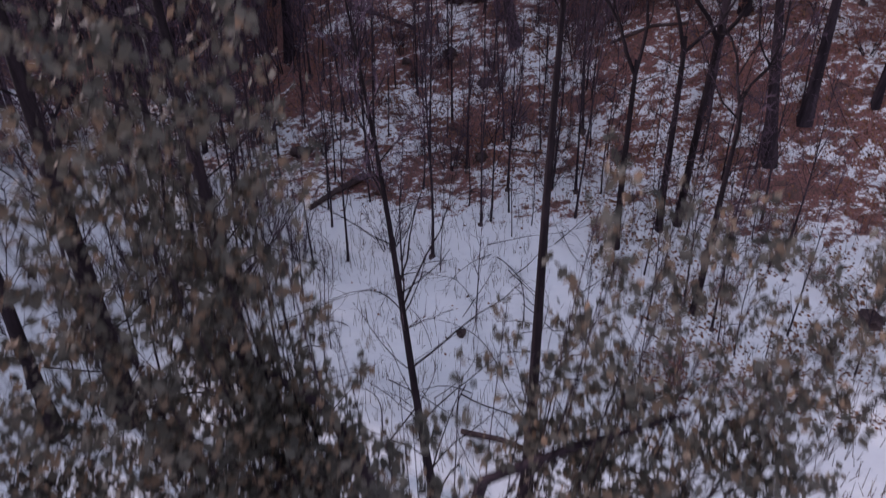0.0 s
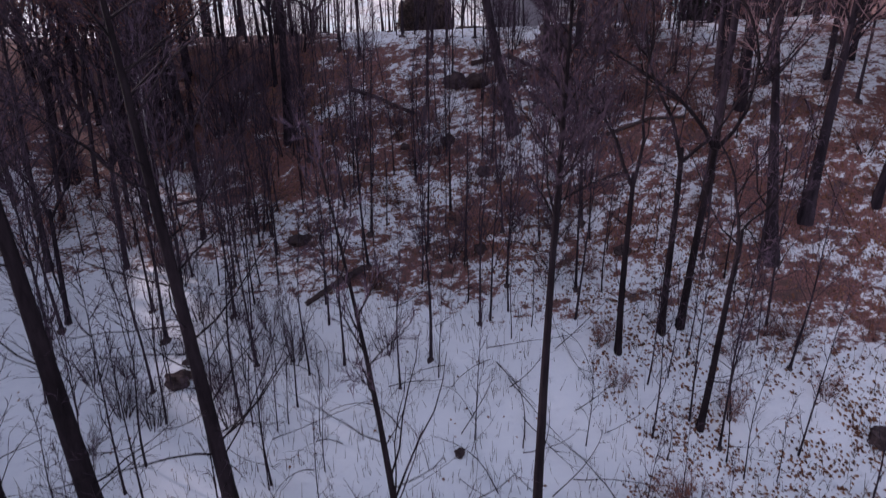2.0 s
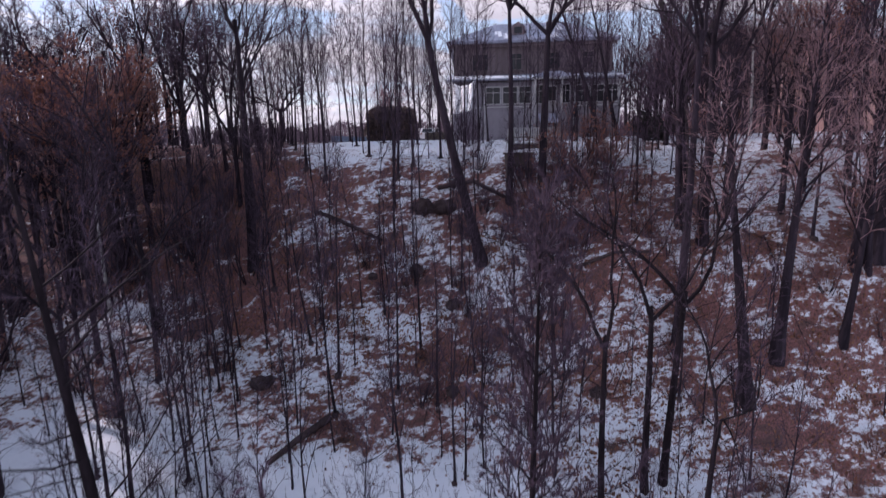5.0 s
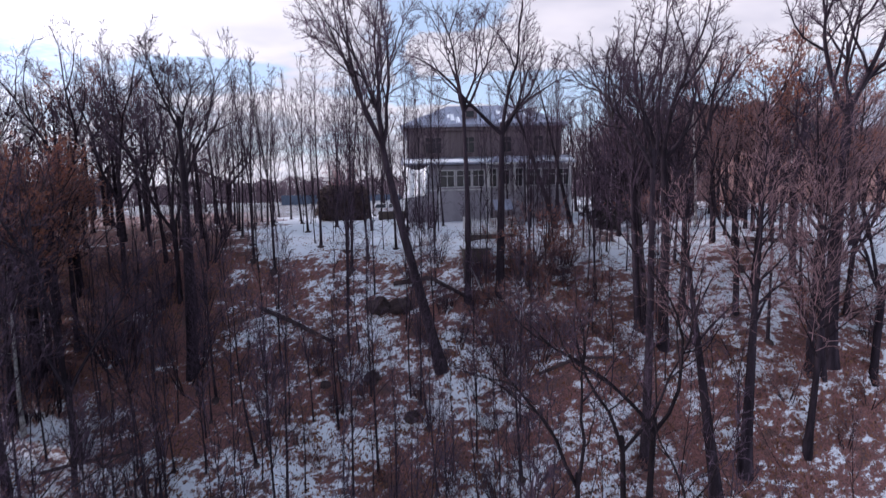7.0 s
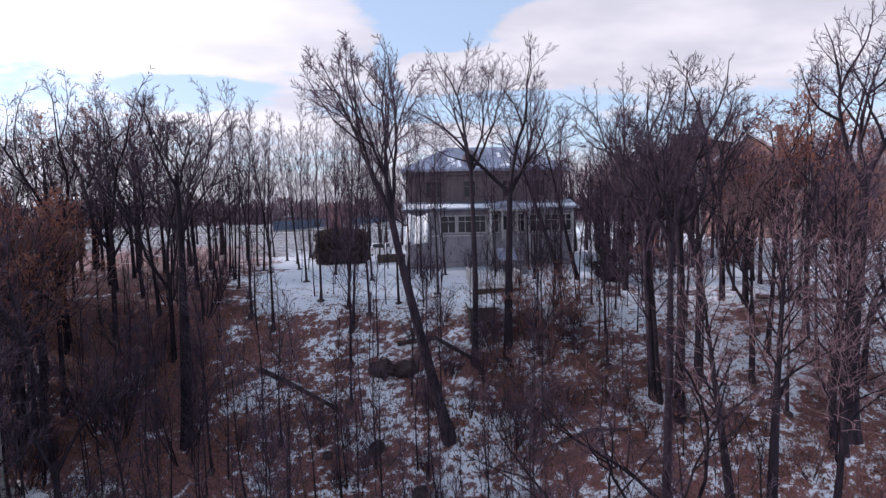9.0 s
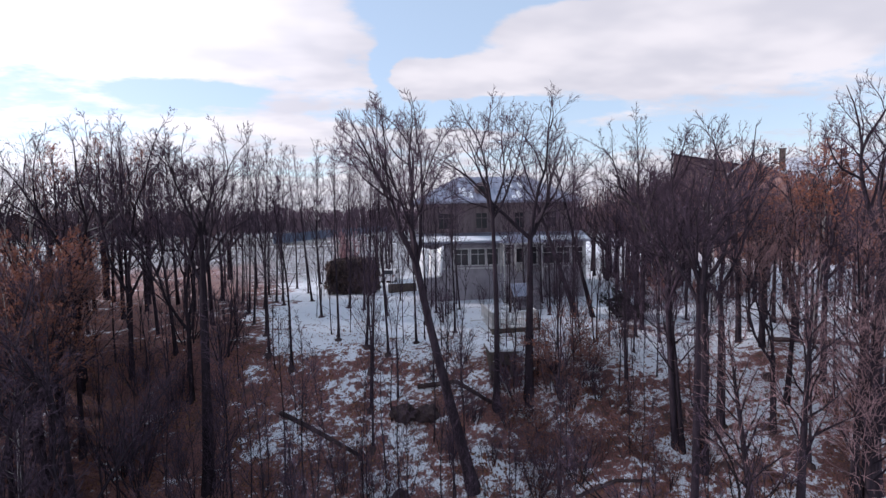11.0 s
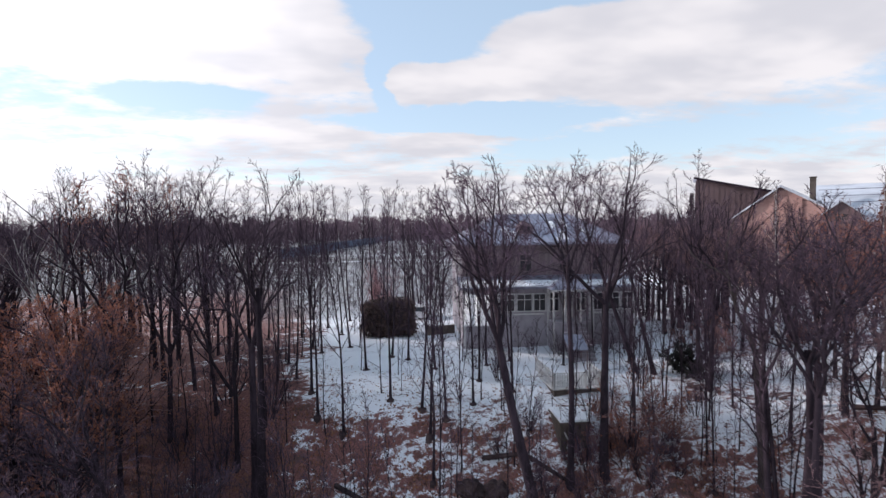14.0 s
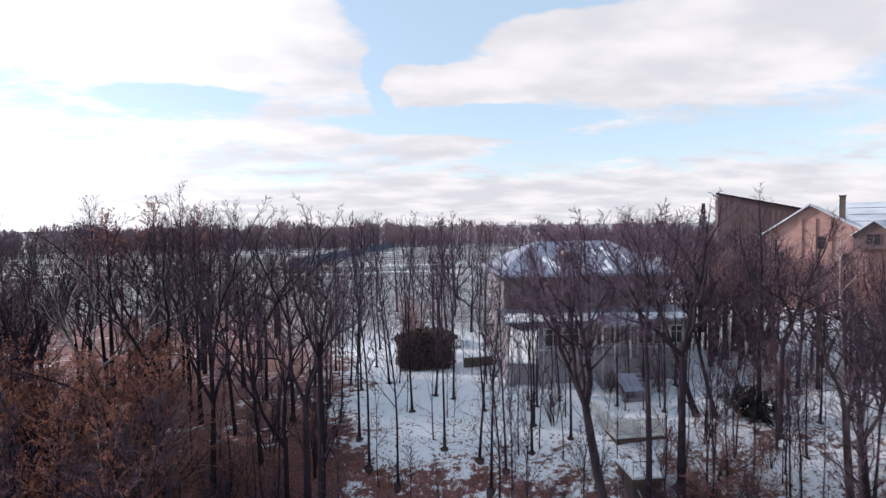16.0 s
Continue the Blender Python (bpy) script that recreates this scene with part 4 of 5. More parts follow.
boxed("cornice", (0.1, -0.25, 8.1), (W - 0.1, -0.003, 8.4), BOARDS, villa)
g = Geo()
e0, e1, zr, ze = -0.15, W + 0.15, 11.15, 8.62
ring = [(e0, -0.55, ze), (e1, -0.55, ze), (e1, D + 0.55, ze), (e0, D + 0.55, ze)]
rl, rr = (4.3, D / 2, zr), (11.2, D / 2, zr)
i = len(g.v)
g.v += ring + [rl, rr] + [(x, y, z - 0.22) for x, y, z in ring]
for q in ((0, 1, 5, 4), (1, 2, 5), (2, 3, 4, 5), (3, 0, 4), (7, 6, 0, 3), (6, 7, 8, 9), (0, 6, 7, 1), (1, 7, 8, 2), (2, 8, 9, 3), (3, 9, 6, 0)):
    g.f.append(q)
g.f = [f for f in g.f if f != (7, 6, 0, 3)]
roof = part("roof", g, OLD_METAL, villa, "hipped roof of old grey-blue sheet metal")
slope = (zr - ze) / (D / 2 + 0.55)
for k in range(25):
    x = e0 + 0.3 + k * (e1 - e0 - 0.6) / 24
    run = min(1.0, (x - e0) / (rl[0] - e0), (e1 - x) / (e1 - rr[0])) * (D / 2 + 0.55)
    g = Geo()
    a, b = Vector((x, -0.56, ze + 0.01)), Vector((x, -0.55 + run, ze + slope * run + 0.01))
    g.prism([a + Vector((-0.025, 0, 0)), a + Vector((0.025, 0, 0)), b + Vector((0.025, 0, 0)), b + Vector((-0.025, 0, 0))], (0, 0, 0.07))
    part("roof_seam", g, OLD_METAL, roof)
rnd = random.Random(3)
for k in range(9):
    x = rnd.uniform(1.5, 13.5)
    y0 = rnd.uniform(-0.4, 2.5)
    lim = min(1.0, (x - e0) / (rl[0] - e0), (e1 - x) / (e1 - rr[0])) * (D / 2 + 0.55) - 0.9
    if y0 > lim:
        y0 = lim - 0.8
    y1, wd = min(y0 + rnd.uniform(0.6, 2.0), lim), rnd.uniform(0.12, 0.28)
    g = Geo()
    zz = ze + 0.018 + slope * 0.55
    g.prism([Vector((x - wd, y0, zz + slope * y0)), Vector((x + wd, y0 + 0.1, zz + slope * (y0 + 0.1))), Vector((x + wd * 0.7, y1, zz + slope * y1)), Vector((x - wd * 0.8, y1 - 0.15, zz + slope * (y1 - 0.15)))], (0, 0, 0.05))
    part("snow_patch", g, SNOW, roof, "thin streak of snow")
g = Geo()
g.prism([Vector((5.6, 1.0, 9.3)), Vector((6.9, 1.0, 9.3)), Vector((6.9, 1.0, 10.0)), Vector((6.25, 1.0, 10.45)), Vector((5.6, 1.0, 10.0))], (0, 2.6, 0))
dormer = part("dormer", g, BOARDS, roof, "small dark dormer")
boxed("pane", (5.9, 0.96, 9.45), (6.6, 0.99, 10.0), GLASS, dormer)
for x0, x1, bars in ((2.1, 3.5, 2), (5.5, 6.5, 1), (9.0, 9.9, 1), (11.9, 12.8, 1)):
    window(villa, x0, x1, 6.15, 7.5, 0.0, bars, trim=BOARDS)
for x0, x1 in ((2.0, 3.0), (6.0, 7.0)):
    window(villa, x0, x1, 6.1, 7.5, 0.4, 1, side=True)
    window(villa, x0, x1, 2.6, 4.1, 0.4, 1, side=True)
for k in range(24):
    x = 0.6 + k * 0.6
    if not any(a - 0.15 < x < b + 0.15 for a, b in ((2.1, 3.5), (5.5, 6.5), (9.0, 9.9), (11.9, 12.8))):
        boxed("batten", (x, -0.03, 5.85), (x + 0.06, -0.003, 8.1), BOARDS, villa)
# veranda
boxed("veranda", (0.25, -2.25, -0.6), (W - 0.1, -0.003, 4.85), PLASTER, villa, "limewashed veranda with peeling walls")
g = Geo()
slab(g, (-0.1, -2.7, 5.05), (W + 0.25, -2.7, 5.05), (W + 0.25, -0.003, 5.75), (-0.1, -0.003, 5.75), 0.14)
vroof = part("veranda_roof", g, OLD_METAL, villa, "low sheet-metal roof under snow")
g = Geo()
slab(g, (0.1, -2.6, 5.17), (W + 0.1, -2.6, 5.17), (W + 0.1, -1.7, 5.41), (0.1, -1.2, 5.54), 0.1)
part("snow_cover", g, SNOW, vroof, "uneven layer of snow along the eaves")
for x0, x1, bars in ((3.3, 4.5, 1), (4.75, 5.95, 1), (6.15, 7.1, 1), (10.95, 12.05, 1), (12.25, 13.35, 1), (13.6, 14.5, 1)):
    window(villa, x0, x1, 3.05, 4.4, -2.253, bars)
for x in (0.3, 3.1, 7.25, 10.75, 14.6):
    boxed("corner_board", (x, -2.3, -0.5), (x + 0.14, -2.253, 4.85), WHITE_PAINT, villa)
boxed("string_course", (0.3, -2.33, 2.7), (7.0, -2.256, 2.82), WHITE_PAINT, villa)
boxed("string_course", (10.9, -2.33, 2.7), (14.6, -2.256, 2.82), WHITE_PAINT, villa)
# porch
g = Geo()
porch_z = 4.95
g.v += [(7.1, -4.0, porch_z), (10.8, -4.0, porch_z), (10.8, -2.26, porch_z), (7.1, -2.26, porch_z), (8.2, -2.5, 5.62), (9.7, -2.5, 5.62)]
g.f += [(0, 1, 5, 4), (1, 2, 5), (3, 0, 4), (2, 3, 4, 5), (3, 2, 1, 0)]
part("porch_roof", g, OLD_METAL, villa, "small hipped porch roof")
boxed("fascia", (7.1, -4.02, porch_z - 0.16), (10.8, -3.9, porch_z - 0.004), WHITE_PAINT, villa)
for x in (7.3, 8.25, 9.5, 10.5):
    boxed("porch_post", (x, -3.92, 2.3 if 8 < x < 10 else -0.4), (x + 0.13, -3.79, porch_z - 0.16), WHITE_PAINT, villa, "slim white post")
boxed("porch_base", (7.3, -3.75, -0.6), (10.6, -2.26, 2.3), PLASTER, villa)
door = boxed("door", (8.5, -2.33, 2.3), (9.4, -2.256, 4.5), WHITE_PAINT, villa, "white panelled door")
boxed("pane", (8.62, -2.36, 3.2), (9.28, -2.332, 4.35), GLASS, door)
window(villa, 7.5, 8.2, 3.0, 4.5, -2.253, 1)
window(villa, 9.75, 10.45, 3.0, 4.5, -2.253, 1)
for k in range(9):
    boxed("step", (8.0, -4.1 - 0.3 * k, 1.95 - 0.27 * k - 0.3), (9.9, -3.78 - 0.3 * k, 2.2 - 0.27 * k), PLASTER, villa)

# white sheet hung on the veranda
g = Geo()
nx, nz = 14, 12
for j in range(nz + 1):
    for i in range(nx + 1):
        u, v = i / nx, j / nz
        fold = 0.09 * math.sin(u * 17 + v * 2) + 0.05 * math.sin(u * 31 + 2)
        g.v.append((0.35 + 2.0 * u + 0.5 * fold - 0.3 * (1 - v), -2.75 - 1.2 * u + 0.6 * fold - 0.7 * (1 - v), 2.1 + 2.75 * v - 0.35 * math.sin(u * 3.1) * v + 0.25 * u * (1 - v)))
for j in range(nz):
    for i in range(nx):
        o = j * (nx + 1) + i
        g.f.append((o, o + 1, o + nx + 2, o + nx + 1))
sheet = part("plastic_sheet", g, TARP, None, smooth=True)
sheet.matrix_basis = villa.matrix_basis.copy()
mod = sheet.modifiers.new("thickness", "SOLIDIFY")
mod.thickness = 0.02
tagged(sheet, "crumpled white plastic sheet hung against the villa veranda", "sheet")

# terrace below the villa
deck = tagged(new("terrace"), "wooden terrace with white railing on a dark stone wall", "terrace")
deck.matrix_basis = pose(7.5, 39.8, 0.25, 0, 0, -4.0)
boxed("retaining_wall", (0.0, 0.0, 12.6), (3.2, 4.0, 15.35), DARK_STONE, deck, "dark damp stone wall")
for k in range(13):
    boxed("plank", (-0.15, -0.15 + k * 0.32, 15.4), (3.35, -0.15 + k * 0.32 + 0.3, 15.46 + 0.006 * (k % 3)), WHITE_PAINT, deck)


def railing(parent, a, b, z, posts, rails=((0.95, 0.06), (0.5, 0.05), (0.12, 0.05)), balusters=0):
    a, b = Vector(a), Vector(b)
    u = (b - a).normalized()
    s = Vector((-u.y, u.x))
    for k in range(posts):
        p = a.lerp(b, k / (posts - 1))
        boxed("rail_post", (p.x - 0.05, p.y - 0.05, z), (p.x + 0.05, p.y + 0.05, z + 1.05), WHITE_PAINT, parent)
    for h, t in rails:
        g = Geo()
        g.prism([Vector((*(a + s * t / 2), z + h)), Vector((*(b + s * t / 2), z + h)), Vector((*(b - s * t / 2), z + h)), Vector((*(a - s * t / 2), z + h))], (0, 0, t))
        part("rail", g, WHITE_PAINT, parent)
    for k in range(balusters):
        p = a.lerp(b, (k + 0.5) / balusters)
        boxed("baluster", (p.x - 0.035, p.y - 0.012, z + 0.1), (p.x + 0.035, p.y + 0.012, z + 0.97), WHITE_PAINT, parent)


railing(deck, (0.0, 0.0), (3.2, 0.0), 15.47, 4, balusters=20)
railing(deck, (0.0, 0.0), (0.0, 3.9), 15.47, 4, balusters=14)
railing(deck, (3.2, 0.0), (3.2, 2.0), 15.47, 2, balusters=8)
for k in range(7):
    boxed("step", (-1.1, 1.2 + 0.28 * k, 13.9 + 0.22 * k), (-0.02, 1.5 + 0.28 * k, 14.1 + 0.22 * k), WHITE_PAINT, deck, "pale wooden step")

awning = tagged(new("awning"), "small corrugated sheet canopy over the terrace steps", "canopy")
awning.matrix_basis = pose(10.2, 43.4, 15.4, 0, 0, -8)
for k in range(9):
    g = Geo()
    x = k * 0.16
    g.prism([Vector((x, 0.0, 1.75)), Vector((x + 0.11, 0.0, 1.78)), Vector((x + 0.11, 1.7, 2.55)), Vector((x, 1.7, 2.52))], (0, 0, 0.04))
    part("sheet_rib", g, OLD_METAL, awning)
for x, y, h in ((0.05, 0.15, 1.8), (1.35, 0.15, 1.8), (0.05, 1.6, 2.45), (1.35, 1.6, 2.45)):
    boxed("support", (x - 0.04, y - 0.04, -0.6), (x + 0.04, y + 0.04, h), BOARDS, awning)

# cellar hut under the terrace
hut = tagged(new("cellar_hut"), "small dark stone cellar with a snow-covered flat roof", "hut")
hut.matrix_basis = Matrix.Translation((6.3, 36.0, 0)) @ Matrix.Rotation(radians(-6), 4, "Z") @ Matrix.Diagonal((0.7, 0.9, 1, 1))
for lo, hi in (((0, 0, 11.0), (0.5, 2.2, 14.95)), ((1.75, 0, 11.0), (2.3, 2.2, 14.95)), ((0.5, 1.9, 11.0), (1.75, 2.2, 14.95)), ((0.5, 0.1, 14.2), (1.75, 0.45, 14.95))):
    boxed("wall", lo, hi, DARK_STONE, hut)
boxed("roof", (-0.15, -0.2, 14.954), (2.45, 2.4, 15.08), DARK_STONE, hut)
g = Geo()
g.box((-0.1, -0.12, 15.084), (2.4, 2.3, 15.22))
part("snow_cover", g, SNOW, hut, "thick even snow")
g = Geo()
for x, y in ((0.0, 0.0), (2.3, 0.0), (2.3, 2.2)):
    g.tube([Vector((x, y, 15.1)), Vector((x, y, 16.0))], [0.025, 0.025], 5)
g.tube([Vector((0, 0, 16.0)), Vector((2.3, 0, 16.0)), Vector((2.3, 2.2, 16.0))], [0.025] * 3, 5)
part("handrail", g, RUST, hut, "rusty pipe handrail")
g = Geo()
g.tube([Vector((6.4, 35.7, 14.6)), Vector((7.2, 34.9, ground_z(7.2, 34.9) - 0.1))], [0.04, 0.045], 6)
pole = part("pole", g, WHITE_PAINT, None)
tagged(pole, "pale wooden pole leaning against the cellar", "pole")

# brick house
BRICK_Z = 16.4
brick_house = tagged(new("brick_house"), "tall salmon brick house with steep gables and grey sheet roof", "house")
brick_house.matrix_basis = pose(52.3, 76.9, BRICK_Z, 0, 0, -50.0)
GW, GD, GE, GA = 12.2, 16.0, 10.6, 14.7
g = Geo()
g.prism([Vector((0, 0, -0.5)), Vector((GW, 0, -0.5)), Vector((GW, 0, GE)), Vector((GW / 2 - 0.6, 0, GA - 0.3)), Vector((0, 0, GE))], (0, GD, 0))
part("wall", g, BRICK, brick_house, "salmon brick walls")
for s, x0 in ((-1, 0.0), (1, GW)):
    g = Geo()
    mx = GW / 2 - 0.6
    ex = x0 + s * 0.7
    ezz = GE - 0.7 * (GA - GE) / (mx if s < 0 else GW - mx)
    slab(g, (ex, -0.7, ezz + 0.12), (mx, -0.7, GA + 0.05), (mx, GD + 0.6, GA + 0.05), (ex, GD + 0.6, ezz + 0.12), 0.3)
    part("roof", g, PALE_SHEET if s > 0 else BROWN_CLAD, brick_house, "sheet-metal roof with dark verge")
for ex, ez in ((-0.7, GE - 0.7 * (GA - GE) / (GW / 2 - 0.6)), (GW + 0.7, GE - 0.7 * (GA - GE) / (GW / 2 + 0.6))):
    g = Geo()
    mx = GW / 2 - 0.6
    g.prism([Vector((ex, -0.76, ez + 0.2)), Vector((mx, -0.76, GA + 0.13)), Vector((mx, -0.76, GA - 0.14)), Vector((ex, -0.76, ez - 0.08))], (0, 0.056, 0))
    part("verge_board", g, PALE_SHEET, brick_house, "pale board along the gable edge")
for x in (0.3, 4.0, 5.6, 7.4):
    boxed("pilaster", (x, -0.22, -0.4), (x + 0.6, -0.003, GE + (0.2 if x < 1 else 2.2)), BRICK, brick_house)
for x0, z0 in ((1.6, 6.2), (6.45, 8.5), (9.2, 6.2), (1.6, 2.6), (6.45, 4.5), (9.2, 2.6)):
    window(brick_house, x0, x0 + 0.75, z0, z0 + 1.6, 0.0, 0, trim=BROWN_CLAD)
chim = boxed("chimney", (8.7, 1.2, GE + 0.6), (9.4, 1.9, 15.7), DARK_STONE, brick_house, "dark chimney stack")
boxed("chimney_cap", (8.6, 1.1, 15.704), (9.5, 2.0, 15.85), DARK_STONE, chim)
# wing to the right of the gable
g = Geo()
g.box((GW + 0.01, 2.0, -0.5), (GW + 14, 13.0, 9.6))
part("wing_wall", g, BRICK, brick_house)
g = Geo()
slab(g, (GW - 1.5, 1.2, 9.7), (GW + 14.6, 1.2, 9.7), (GW + 14.6, 7.5, 14.9), (GW - 4.0, 7.5, 14.9), 0.25)
wing_roof = part("wing_roof", g, PALE_SHEET, brick_house, "broad grey sheet roof with snow streaks")
for k in range(5):
    g = Geo()
    y = 1.9 + k * 1.15
    z = 9.7 + (y - 1.2) * 5.2 / 6.3 + 0.03
    g.box((GW - 1.2 - 0.4 * k, y, z), (GW + 14.4, y + 0.09, z + 0.07))
    part("roof_batten", g, OLD_METAL, wing_roof)
g = Geo()
g.prism([Vector((10.4, -1.2, 8.6)), Vector((14.4, -1.2, 8.6)), Vector((14.4, -1.2, 10.6)), Vector((12.4, -1.2, 12.2)), Vector((10.4, -1.2, 10.6))], (0, 5.0, 0))
bay = part("bay", g, BROWN_CLAD, brick_house, "brown clad bay with a small gable")
window(bay, 11.7, 13.1, 9.2, 10.5, -1.203, 1, trim=BROWN_CLAD)
for ex in (10.0, 14.8):
    g = Geo()
    slab(g, (ex, -1.7, 10.4), (12.4, -1.7, 12.36), (12.4, 4.2, 12.36), (ex, 4.2, 10.4), 0.14)
    part("bay_roof", g, PALE_SHEET, bay, "grey sheet roof of the bay")

# large barn with a single sloping roof
barn = tagged(new("barn"), "big brown barn with a single long sloping roof", "barn")
barn.matrix_basis = pose(53.7, 88.0, BRICK_Z, 0, 0, -36.0)
g = Geo()
g.prism([Vector((0, 0, -0.5)), Vector((13.4, 0, -0.5)), Vector((13.4, 0, 13.7)), Vector((0, 0, 16.9))], (0, 9.0, 0))
part("wall", g, BROWN_CLAD, barn)
boxed("end_wall", (-0.12, 0.1, -0.4), (-0.003, 8.9, 16.5), BROWN_CLAD, barn)
for k in range(17):
    x = 0.1 + k * 0.79
    boxed("cladding_strip", (x, -0.05, -0.3), (x + 0.1, -0.003, 16.6 - 0.239 * x), BROWN_CLAD, barn)
g = Geo()
g.prism([Vector((-0.5, -0.56, 17.32)), Vector((14.0, -0.56, 13.84)), Vector((14.0, -0.56, 13.5)), Vector((-0.5, -0.56, 16.98))], (0, 0.056, 0))
part("fascia", g, BARK, barn, "dark fascia along the sloping eave")
g = Geo()
slab(g, (-0.5, -0.5, 17.3), (14.0, -0.5, 13.82), (14.0, 9.5, 13.82), (-0.5, 9.5, 17.3), 0.25)
part("roof", g, PALE_SHEET, barn)

# clipped hedge beside the villa
rnd = random.Random(17)
hedge = tagged(new("clipped_hedge"), "tall square-clipped hedge, dark and leafless", "hedge")
hedge.matrix_basis = pose(-4.35, 55.4, 16.1, 0, 0, -5) @ Matrix.Diagonal((0.86, 0.95, 0.95, 1))
g, fo = Geo(), Geo()
for k in range(60):
    x, y = rnd.uniform(0.3, 5.4), rnd.uniform(0.2, 2.6)
    pts = grow(rnd, Vector((x, y, -0.3)), Vector((0, 0, 1)), rnd.uniform(2.8, 3.5), 5, 0.1, 0.1)
    g.tube(pts, [0.04, 0.035, 0.03, 0.02, 0.015, 0.008], 4)


def clipped(way, inset):
    """A point on the hedge's skin in a direction: a box with rounded, uneven sides."""
    k = (abs(way.x) ** 5 + abs(way.y) ** 5 + abs(way.z) ** 5) ** -0.2 - inset
    k *= 1 + 0.16 * noise.noise(way * 1.7 + Vector((3, 0, 0))) + 0.07 * noise.noise(way * 5)
    return Vector((2.85 + 2.85 * way.x * k, 1.4 + 1.4 * way.y * k, 1.85 + 1.7 * way.z * k))


for k in range(12000):
    d = spin(rnd)
    a = spin(rnd)
    fo.leaf(clipped(Vector((d.x, d.y, d.z * 0.9)).normalized(), abs(rnd.gauss(0, 0.16)) - 0.03), a, side_way(rnd, a, 1.57), rnd.uniform(0.1, 0.26))
part("stem_rest", g, BARK, hedge)
bm = bmesh.new()
bmesh.ops.create_icosphere(bm, subdivisions=4, radius=1.0)
for v in bm.verts:
    v.co = clipped(v.co.normalized(), 0.2)
me = bpy.data.meshes.new("core")
bm.to_mesh(me)
bm.free()
me.materials.append(DEADWOOD)
core = new("core", me)
core.parent = hedge
core["label"] = "dense dark inner twigs"
part("foliage", fo, leaf_material("dark_hedge_leaf", (0.035, 0.025, 0.024), (0.1, 0.066, 0.06), (0.17, 0.11, 0.095)), hedge)

low_wall = boxed("garden_wall", (1.6, 55.4, 15.6), (4.3, 55.75, 17.0), DARK_STONE, None)
tagged(low_wall, "low dark garden wall between hedge and villa", "wall")

# white car parked behind the hedge
car = tagged(new("parked_car"), "small white hatchback parked beside the villa", "car")
car.matrix_basis = pose(1.2, 62.6, 16.25, 0, 0, -14)
g = Geo()
g.prism([Vector((0, 0, 0.28)), Vector((0, 3.9, 0.28)), Vector((0, 3.95, 0.75)), Vector((0, 2.9, 0.92)), Vector((0, 2.2, 1.42)), Vector((0, 0.5, 1.44)), Vector((0, -0.05, 0.95))], (1.65, 0, 0))
part("body", g, CAR_WHITE, car)
g = Geo()
g.prism([Vector((0.2, -0.015, 0.98)), Vector((1.45, -0.015, 0.98)), Vector((1.35, 0.38, 1.38)), Vector((0.3, 0.38, 1.38))], (0, -0.02, 0.01))
part("rear_window", g, GLASS, car)
for x in (-0.01, 1.63):
    g = Geo()
    g.prism([Vector((x, 0.4, 0.95)), Vector((x, 2.7, 0.95)), Vector((x, 2.15, 1.36)), Vector((x, 0.6, 1.36))], (0.03, 0, 0))
    part("side_window", g, GLASS, car)
    for y in (0.7, 3.1):
        g = Geo()
        ring = [Vector((x - 0.02, y + 0.3 * math.cos(t * 0.5236), 0.3 + 0.3 * math.sin(t * 0.5236))) for t in range(12)]
        g.prism(ring, (0.08, 0, 0))
        part("wheel", g, RUBBER, car)
for x in (0.08, 1.37):
    boxed("tail_light", (x, -0.07, 0.72), (x + 0.2, -0.02, 0.92), BRICK, car, "red tail light")

# blue sheet fence along the field
fence = tagged(new("sheet_fence"), "long blue corrugated sheet fence across the snowy field", "fence")
fa, fb = Vector((-24.0, 163.0)), Vector((20.0, 294.0))
run = (fb - fa).length
panel = None
for k in range(55):
    p = fa.lerp(fb, k / 55)
    turn = math.degrees(math.atan2(fb.y - fa.y, fb.x - fa.x))
    if panel is None:
        g = Geo()
        wave = [(s * 0.16, -0.03 if s % 2 else 0.02) for s in range(17)]
        g.prism([Vector((a, b, 0.1)) for a, b in wave] + [Vector((a, b + 0.012, 0.1)) for a, b in wave[::-1]], (0, 0, 2.9))
        panel = part("panel", g, BLUE_SHEET, fence)
        ob = panel
    else:
        ob = new("panel", panel.data)
        ob.parent = fence
    ob.matrix_basis = pose(p.x, p.y, ground_z(p.x, p.y), 0, 0, turn)

# ---- dead wood, stones, litter ----
def log(pts, radii, label, sides=9):
    rnd = random.Random(int(pts[0][0] * 100))
    g = Geo()
    pts = [Vector(p) for p in pts]
    g.tube(pts, radii, sides)
    for e, c in ((0, pts[0]), (len(pts) - 1, pts[-1])):
        i = e * sides
        ring = list(range(i, i + sides))
        g.f.append(tuple(ring if e else ring[::-1]))
    ob = part("fallen_log", g, DEADWOOD, None, smooth=True)
    return tagged(ob, label, "log")


def on_ground(x, y, up=0.1):
    return (x, y, ground_z(x, y) + up)


log([on_ground(-6.4, 38.7, 0.12), on_ground(-4.4, 37.2, 0.14), on_ground(-1.7, 35.2, 0.1)], [0.15, 0.14, 0.11], "long dark fallen trunk across the bank")
log([on_ground(-6.9, 25.7, 0.12), on_ground(-5.6, 26.4, 0.16), on_ground(-4.1, 27.3, 0.3)], [0.13, 0.16, 0.2], "thick broken trunk at the foot of a tree")
log([on_ground(-17.0, 33.5, 0.5), on_ground(-15.0, 33.2, 0.9), on_ground(-12.6, 33.6, 0.4)], [0.1, 0.09, 0.06], "fallen branch caught in the undergrowth")
